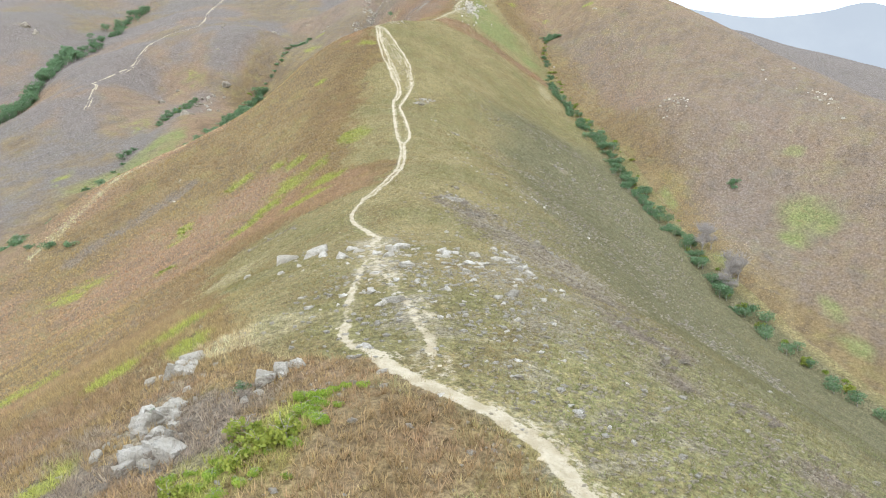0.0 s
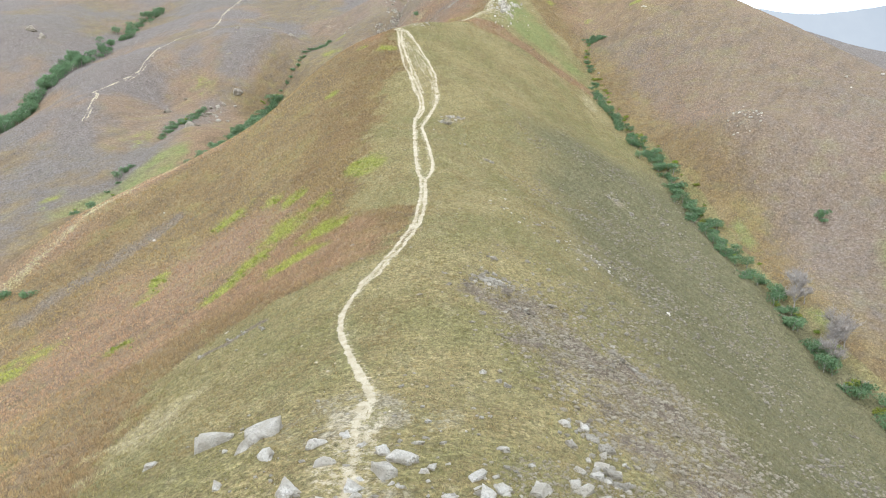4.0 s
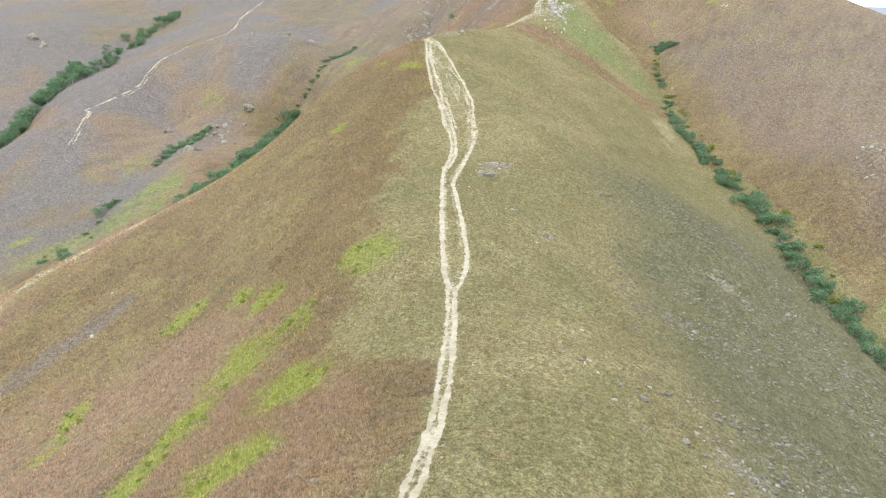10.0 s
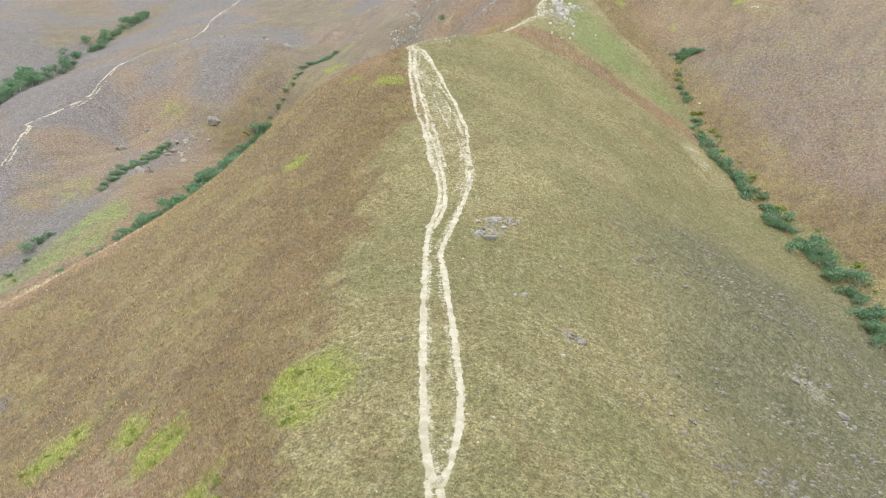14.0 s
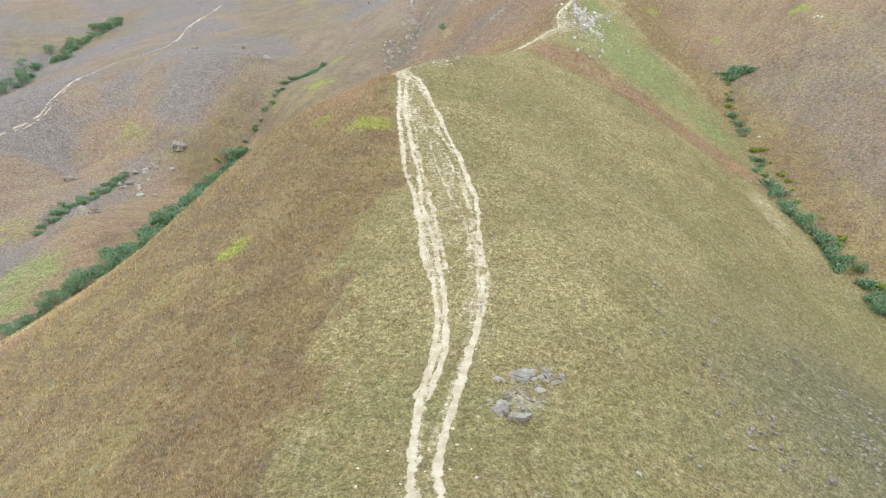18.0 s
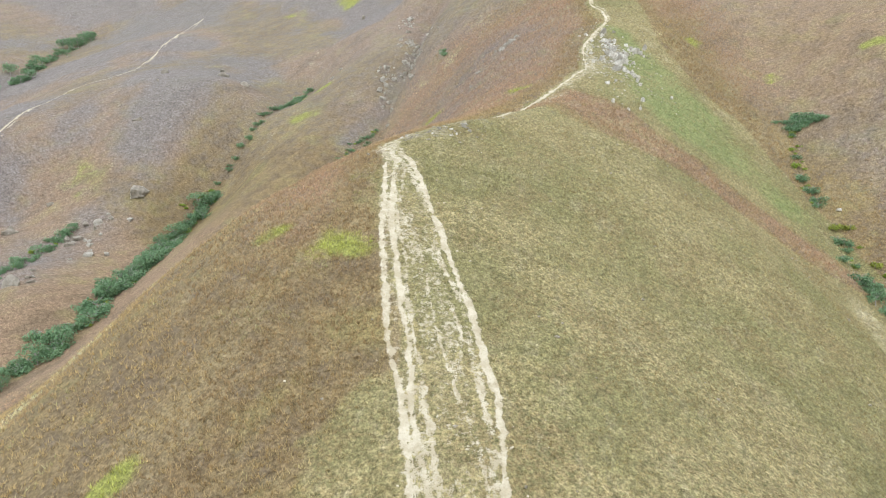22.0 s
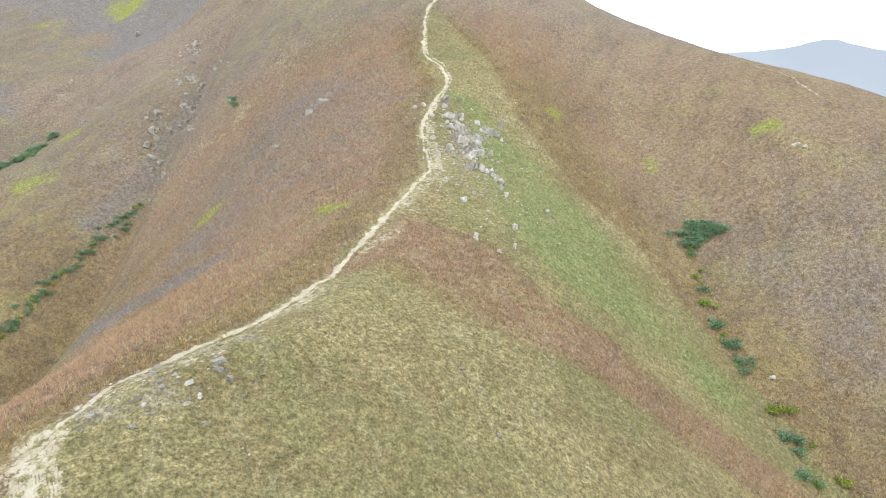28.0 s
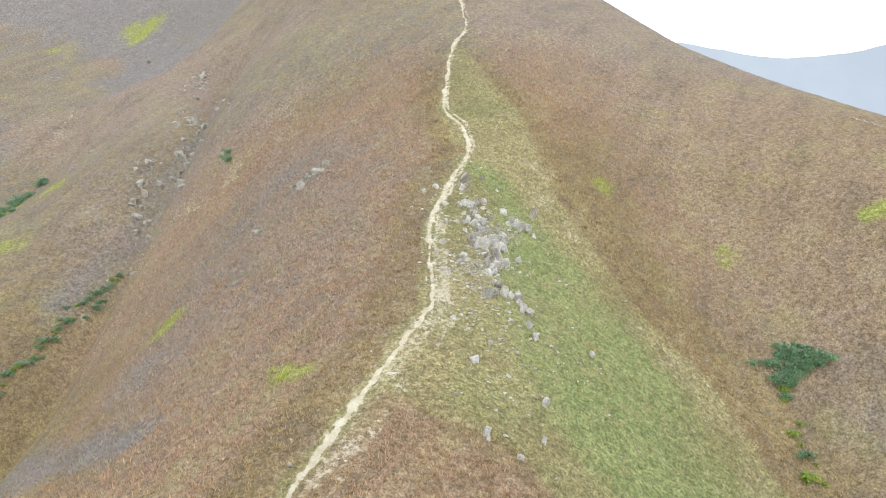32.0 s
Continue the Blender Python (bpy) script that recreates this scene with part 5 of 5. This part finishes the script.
def grass(name, n, box, seed, weight, blades, low, high, spread, label, width=0.05, fade=14.0):
    """Tufts over a box; they thin out across its borders, where the next box takes over."""
    x0, y0, x1, y1 = box
    more = (x1 - x0 + fade) * (y1 - y0 + fade) / ((x1 - x0) * (y1 - y0))
    h = fade / 2

    def share(x, y):
        return weight(x, y) * step(x0 - h, x0 + h, x) * step(x1 + h, x1 - h, x) * step(y0 - h, y0 + h, y) * step(y1 + h, y1 - h, y)

    x, y, r = scatter(int(n * more), (x0 - h, y0 - h, x1 + h, y1 + h), seed, share)
    k = len(x)
    col, tall = tuft_colour(x, y, r)
    tallness = (low + (high - low) * tall) * r.uniform(0.65, 1.25, k)
    turn = r.uniform(0, 6.283, (k, blades))
    lean = r.uniform(0.25, 1.0, (k, blades)) * spread
    long = tallness[:, None] * r.uniform(0.7, 1.15, (k, blades))
    root = r.uniform(0, 0.12, (k, blades)) * (0.5 + tallness[:, None])
    cx, cy = x[:, None] + np.cos(turn) * root, y[:, None] + np.sin(turn) * root
    z = ground_z(x, y)[:, None] - 0.03
    half = width * (0.6 + tallness[:, None]) * r.uniform(0.7, 1.3, (k, blades))
    side = turn + 1.5708 + r.uniform(-0.6, 0.6, (k, blades))
    sx, sy = np.cos(side) * half, np.sin(side) * half
    tip = np.stack([cx + np.cos(turn) * long * lean, cy + np.sin(turn) * long * lean, z + long * np.sqrt(np.maximum(0.08, 1 - (lean * 0.8) ** 2))], -1)
    pts = np.stack([np.stack([cx - sx, cy - sy, z + 0 * cx], -1), np.stack([cx + sx, cy + sy, z + 0 * cx], -1), tip], 2).reshape(-1, 3)
    me = bpy.data.meshes.new(name)
    count = k * blades
    me.vertices.add(3 * count)
    me.vertices.foreach_set("co", pts.reshape(-1).astype(np.float32))
    me.loops.add(3 * count)
    me.loops.foreach_set("vertex_index", np.arange(3 * count, dtype=np.int32))
    me.polygons.add(count)
    me.polygons.foreach_set("loop_start", np.arange(0, 3 * count, 3, dtype=np.int32))
    me.update(calc_edges=True)
    tone = me.color_attributes.new("tone", "FLOAT_COLOR", "POINT")
    rgba = np.ones((k, blades * 3, 4), np.float32)
    rgba[..., :3] = col[:, None, :]
    tone.data.foreach_set("color", rgba.reshape(-1))
    me.materials.append(MAT_BLADE)
    return tagged(new(name, me), label, "grass", kind="stuff")


def off_trails(x, y):
    """Chance of a tuft: low on the worn earth and among stones."""
    bare = np.zeros(x.shape)
    for line, half in ((TRAIL_START, 0.45), (TRAIL_LOWER, 0.75), (TRAIL_KNOLL, 0.3), (TRAIL_LEFT, 0.85), (TRAIL_RIGHT, 0.35), (TRAIL_UPPER, 0.35)):
        bare = np.maximum(bare, 1 - step(half - 0.15, half + 0.3, along(line, x, y)[0]))
    return (1 - 0.93 * bare) * (1 - 0.5 * np.clip(stony(x, y), 0, 1))


grass("spur_grass", 135000, (-30, 14, 32, 120), 11, off_trails, 6, 0.16, 0.36, 0.98, "dry brown and green grass tufts on the lower spur", 0.02)
grass("spur_grass", 125000, (-30, 120, 32, 235), 12, off_trails, 6, 0.17, 0.34, 0.98, "dry brown and green grass tufts on the spur", 0.024)
grass("spur_grass", 70000, (-32, 235, 36, 330), 13, off_trails, 6, 0.17, 0.36, 0.98, "red-brown and green grass tufts on the upper spur", 0.026)
grass("slope_grass", 60000, (-85, 10, -30, 235), 14, lambda x, y: 1.0 + 0 * x, 5, 0.26, 0.38, 0.98, "tall dry grass on the western slope", 0.036)
grass("slope_grass", 22000, (32, 92, 62, 260), 15, lambda x, y: 1.0 + 0 * x, 5, 0.22, 0.34, 0.98, "dry grass on the eastern slopes", 0.04)


# ---- trees and shrubs ----
def tube(verts, faces, path, radii, sides=6):
    base = len(verts)
    for k, (p, rad) in enumerate(zip(path, radii)):
        d = (path[min(k + 1, len(path) - 1)] - path[max(k - 1, 0)]).normalized()
        a = d.orthogonal().normalized()
        b = d.cross(a)
        verts += [p + (a * math.cos(6.2832 * i / sides) + b * math.sin(6.2832 * i / sides)) * rad for i in range(sides)]
    for k in range(len(path) - 1):
        for i in range(sides):
            j = (i + 1) % sides
            faces.append((base + k * sides + i, base + k * sides + j, base + (k + 1) * sides + j, base + (k + 1) * sides + i))


def branchwork(r, tall, spread, limbs, twigs=0):
    """A tapered trunk with limbs, and twigs if it is bare. Returns verts, faces and the limb ends."""
    verts, faces, ends = [], [], []
    fork = Vector((r.uniform(-0.15, 0.15), r.uniform(-0.15, 0.15), tall * 0.38))
    tube(verts, faces, [Vector((0, 0, -0.4)), fork * 0.5, fork], [0.13 * tall / 4, 0.1 * tall / 4, 0.08 * tall / 4])
    for n in range(limbs):
        t = 6.2832 * n / limbs + r.uniform(-0.4, 0.4)
        end = Vector((math.cos(t) * spread * r.uniform(0.45, 0.9), math.sin(t) * spread * r.uniform(0.45, 0.9), tall * r.uniform(0.6, 0.95)))
        mid = fork.lerp(end, 0.5) + Vector((r.uniform(-0.2, 0.2), r.uniform(-0.2, 0.2), 0.25))
        tube(verts, faces, [fork, mid, end], [0.06 * tall / 4, 0.04 * tall / 4, 0.015], 5)
        ends.append(end)
        for _ in range(twigs):
            a = mid.lerp(end, r.random())
            b = a + Vector((r.gauss(0, 0.5), r.gauss(0, 0.5), abs(r.gauss(0.5, 0.4)))) * (tall / 5)
            c = b + Vector((r.gauss(0, 0.35), r.gauss(0, 0.35), abs(r.gauss(0.3, 0.3)))) * (tall / 5)
            tube(verts, faces, [a, b, c], [0.025, 0.018, 0.008], 3)
    return verts, faces, ends


def foliage(r, clumps, leaves, size):
    """Leaves as bent two-triangle blades on clumps (centre, radius), uneven and with gaps."""
    verts, faces = [], []
    for centre, rad in clumps:
        for _ in range(leaves):
            d = Vector((r.gauss(0, 1), r.gauss(0, 1), r.gauss(0.25, 0.9))).normalized()
            p = centre + Vector((d.x * rad, d.y * rad, d.z * rad * 0.75)) * (0.55 + 0.5 * r.random())
            along_leaf = (d + Vector((r.gauss(0, 0.8), r.gauss(0, 0.8), r.gauss(0, 0.6)))).normalized()
            across = along_leaf.cross(d + Vector((0.01, 0.3, 0.2))).normalized() * size * r.uniform(0.35, 0.6)
            tip = along_leaf * size * r.uniform(0.8, 1.3)
            k = len(verts)
            verts += [p, p + tip * 0.5 + across, p + tip, p + tip * 0.5 - across]
            faces.append((k, k + 1, k + 2, k + 3))
    return verts, faces


def make_tree(seed, tall, spread, leaf, leaves, material, label, category="tree", name="tree"):
    r = random.Random(seed)
    root = tagged(new(name), label, category)
    verts, faces, ends = branchwork(r, tall, spread, 6)
    part("trunk", mesh_of("trunk", verts, faces, MAT_BARK, True), root, "grey branching trunk")
    clumps = [(e + Vector((0, 0, -0.1 * tall)), spread * r.uniform(0.32, 0.5)) for e in ends]
    clumps += [(Vector((r.gauss(0, 0.4) * spread, r.gauss(0, 0.4) * spread, tall * r.uniform(0.3, 0.8))), spread * r.uniform(0.3, 0.5)) for _ in range(6)]
    verts, faces = foliage(r, clumps, leaves, leaf)
    part("crown", mesh_of("crown", verts, faces, material), root)
    return root


def make_bare(seed, tall, spread, label, name="bare_tree", category="tree", material=None):
    r = random.Random(seed)
    root = tagged(new(name), label, category)
    verts, faces, _ = branchwork(r, tall, spread, 11, 34)
    part("trunk", mesh_of("trunk", verts, faces, material or MAT_BARK), root)
    return root


def make_shrub(seed, spread, leaf, leaves, material, label, name="shrub"):
    r = random.Random(seed)
    root = tagged(new(name), label, "shrub")
    verts, faces, _ = branchwork(r, spread * 1.2, spread * 0.9, 5)
    part("stem", mesh_of("stem", verts, faces, MAT_BARK), root)
    clumps = [(Vector((r.gauss(0, 0.42) * spread, r.gauss(0, 0.42) * spread, spread * r.uniform(0.15, 0.6))), spread * r.uniform(0.3, 0.45)) for _ in range(9)]
    verts, faces = foliage(r, clumps, leaves, leaf)
    part("foliage", mesh_of("foliage", verts, faces, material), root)
    return root


DARK_TREES = [make_tree(40 + n, 4.2, 2.4, 0.34, 46, MAT_LEAF, "dark evergreen tree crowding a gully") for n in range(4)]
DARK_SHRUBS = [make_shrub(50 + n, 1.7, 0.3, 46, MAT_LEAF, "dense dark green shrub in a gully") for n in range(3)]
LIGHT_SHRUBS = [make_shrub(60 + n, 1.5, 0.26, 50, MAT_BRIGHT, "bright green leafy shrub in the grass", "leafy_bush") for n in range(2)]
GOLD_SHRUBS = [make_shrub(64 + n, 1.3, 0.26, 46, MAT_GOLD, "yellow-green shrub at the gully's edge", "yellow_bush") for n in range(2)]
VINE_SHRUBS = [make_shrub(68 + n, 0.9, 0.095, 330, MAT_VINE, "bright green leafy thicket below the outcrop", "vine_thicket") for n in range(2)]
BARE_TREES = [make_bare(72 + n, 4.5, 2.6, "leafless grey tree in the gully") for n in range(2)]
DEAD_BRUSH = [make_bare(76 + n, 1.5, 1.5, "leafless brown brush on the stony slope", "dead_shrub", "shrub", MAT_BRUSH) for n in range(2)]
used_things = set()


def plant(kinds, x, y, size, r, group):
    """Sets one of the kinds at a place; the first of each kind is itself moved there."""
    ob = r.choice(kinds)
    m = pose(x, y, float(ground_z(x, y)) - 0.05, r.uniform(-5, 5), r.uniform(-5, 5), r.uniform(0, 360)) @ Matrix.Scale(size, 4)
    if ob.name in used_things:
        ob = copy_thing(ob, m)
    else:
        used_things.add(ob.name)
        ob["group"] = group
        ob.matrix_basis = m
        return ob
    ob["group"] = group
    return ob


def plant_line(kinds, line, first, last, every, wide, low, high, group, seed):
    """Plants along a gully line between two values of y."""
    r = random.Random(seed)
    pts = [p[:2] for p in line]
    for (ax, ay), (bx, by) in zip(pts, pts[1:]):
        n = max(1, round(math.hypot(bx - ax, by - ay) / every))
        for k in range(n):
            u = (k + r.random()) / n
            x, y = ax + (bx - ax) * u + r.gauss(0, wide), ay + (by - ay) * u + r.gauss(0, wide)
            if first <= y <= last:
                plant(kinds, x, y, r.uniform(low, high), r, group)


plant_line(DARK_TREES, RIGHT_GULLY, 85, 128, 3.0, 1.8, 0.6, 1.0, "gully trees", 1)
plant_line(DARK_TREES + DARK_SHRUBS, RIGHT_GULLY, 128, 162, 1.3, 1.4, 0.6, 1.0, "gully trees", 2)
plant_line(DARK_TREES + DARK_SHRUBS, RIGHT_GULLY, 163, 222, 0.8, 1.3, 0.55, 1.0, "gully trees", 3)
plant_line(DARK_SHRUBS + DARK_TREES[:1], RIGHT_GULLY, 222, 238, 0.9, 0.7, 0.55, 0.9, "gully trees", 4)
plant_line(DARK_SHRUBS + LIGHT_SHRUBS[:1], RIGHT_GULLY, 240, 247, 1.1, 0.5, 0.4, 0.7, "gully trees", 5)
plant_line(DARK_SHRUBS + LIGHT_SHRUBS, RIGHT_GULLY, 253, 270, 0.9, 0.5, 0.4, 0.7, "gully shrubs", 6)
plant_line(GOLD_SHRUBS + LIGHT_SHRUBS + LIGHT_SHRUBS, [(x + 2.2, y) for x, y, _ in RIGHT_GULLY], 100, 250, 3, 1.0, 0.6, 1.0, "gully shrubs", 7)
plant_line(DARK_SHRUBS, [(37.5, 270.5), (39.5, 272), (42.5, 272)], 260, 290, 0.16, 1.0, 0.4, 0.65, "gully shrubs", 8)
plant_line(DARK_TREES + DARK_SHRUBS, LEFT_GULLY, 190, 242, 1.0, 1.6, 0.65, 1.1, "valley trees", 9)
plant_line(DARK_SHRUBS + LIGHT_SHRUBS[:1] + DARK_TREES[:2], LEFT_GULLY, 242, 314, 0.75, 1.4, 0.8, 1.35, "valley trees", 10)
plant_line(DARK_SHRUBS, LEFT_GULLY[-2:] + [(-67, 362, 0)], 314, 362, 1.8, 0.8, 0.6, 0.9, "valley trees", 11)
plant_line(DARK_TREES, [(-105, 219), (-101, 212)], 200, 240, 1.8, 1.0, 0.9, 1.2, "valley trees", 12)
plant_line(DARK_TREES + DARK_SHRUBS, [(-107.5, 237), (-105.5, 242)], 230, 250, 1.6, 0.7, 0.8, 1.1, "valley trees", 13)
plant_line(DARK_SHRUBS + LIGHT_SHRUBS + DARK_TREES[:1], VALLEY_GULLY[3:], 258, 296, 0.9, 0.9, 0.6, 1.0, "valley trees", 14)
plant_line(DARK_SHRUBS + LIGHT_SHRUBS, VALLEY_GULLY[:3], 213, 236, 2.4, 1.5, 0.5, 0.8, "valley trees", 27)
plant_line(DARK_TREES, FAR_GULLY, 225, 345, 1.1, 2.6, 1.1, 1.9, "far gully trees", 15)
plant_line(DARK_TREES + DARK_SHRUBS, FAR_GULLY, 345, 440, 1.7, 2.2, 0.9, 1.5, "far gully trees", 28)
plant_line(DARK_SHRUBS + LIGHT_SHRUBS[:1], LEFT_GULLY, 268, 312, 1.1, 1.0, 1.0, 1.5, "valley trees", 33)
plant_line(DARK_SHRUBS + LIGHT_SHRUBS, [(-64, 262), (-58, 277), (-51, 294.8), (-47.5, 304.7), (-44, 314), (-39, 323)], 262, 324, 0.6, 0.6, 0.35, 0.65, "small gully shrubs", 16)
plant_line(DARK_SHRUBS, [(-24, 326), (-22, 328)], 320, 330, 1.2, 0.5, 0.7, 0.9, "small gully shrubs", 17)
plant_line(DARK_SHRUBS, [(72.4, 175), (73.4, 176)], 170, 180, 0.4, 0.6, 0.6, 0.9, "lone shrubs", 18)
plant_line(BARE_TREES, [(53.6, 146), (55.4, 149), (57, 152)], 130, 168, 1.4, 0.9, 0.75, 1.1, "bare trees", 19)
plant_line(BARE_TREES, [(56, 133), (58, 137), (60, 140)], 130, 168, 1.3, 1.0, 0.8, 1.15, "bare trees", 29)
plant_line(DARK_SHRUBS, [(-117, 188), (-92, 146), (-75, 140)], 130, 192, 6, 1.5, 0.7, 1.1, "valley trees", 20)
plant_line(VINE_SHRUBS, [(-4.5, 25.8), (-4.8, 23.5), (-5.2, 22.3)], 15, 30, 0.16, 0.45, 0.45, 0.75, "outcrop thicket", 21)
plant_line(VINE_SHRUBS + VINE_SHRUBS + GOLD_SHRUBS[:1], [(-5.4, 23), (-6.7, 22.6), (-7.6, 21.2), (-8.4, 20.6), (-9.4, 21)], 15, 30, 0.2, 0.5, 0.35, 0.65, "outcrop thicket", 22)
plant_line(VINE_SHRUBS + LIGHT_SHRUBS[:1], [(-5.4, 20.4), (-6.4, 20.8), (-7.4, 19.6), (-8.2, 19)], 15, 30, 0.26, 0.45, 0.3, 0.6, "outcrop thicket", 23)
plant_line(DARK_SHRUBS, [(-8.4, 27.8), (-8.2, 27.6)], 20, 35, 0.3, 0.15, 0.2, 0.28, "outcrop thicket", 30)
plant_line(DARK_SHRUBS, [(-12.3, 28.3), (-12, 28)], 20, 35, 0.3, 0.15, 0.2, 0.28, "outcrop thicket", 31)

plant_line(DEAD_BRUSH, [(2, 87), (4.6, 79.7), (5.8, 70), (8, 64)], 60, 96, 0.8, 1.3, 0.22, 0.5, "brush on the slope", 24)
plant_line(DEAD_BRUSH, [(9, 56), (11.5, 46), (12, 33), (15, 27)], 20, 58, 0.9, 1.0, 0.25, 0.5, "brush on the slope", 25)
plant_line(DEAD_BRUSH, [(-12, 22), (-9.5, 25), (-7.5, 28)], 15, 35, 0.75, 1.2, 0.35, 0.6, "brush round the outcrop", 26)

scrub_rng = random.Random(77)
for cx, cy, rx, ry in SCRUB_SPOTS[:12]:
    for _ in range(13):
        plant(LIGHT_SHRUBS + GOLD_SHRUBS, cx + scrub_rng.gauss(0, 0.6) * rx, cy + scrub_rng.gauss(0, 0.6) * ry, scrub_rng.uniform(0.14, 0.34), scrub_rng, "low bushes in the grass")
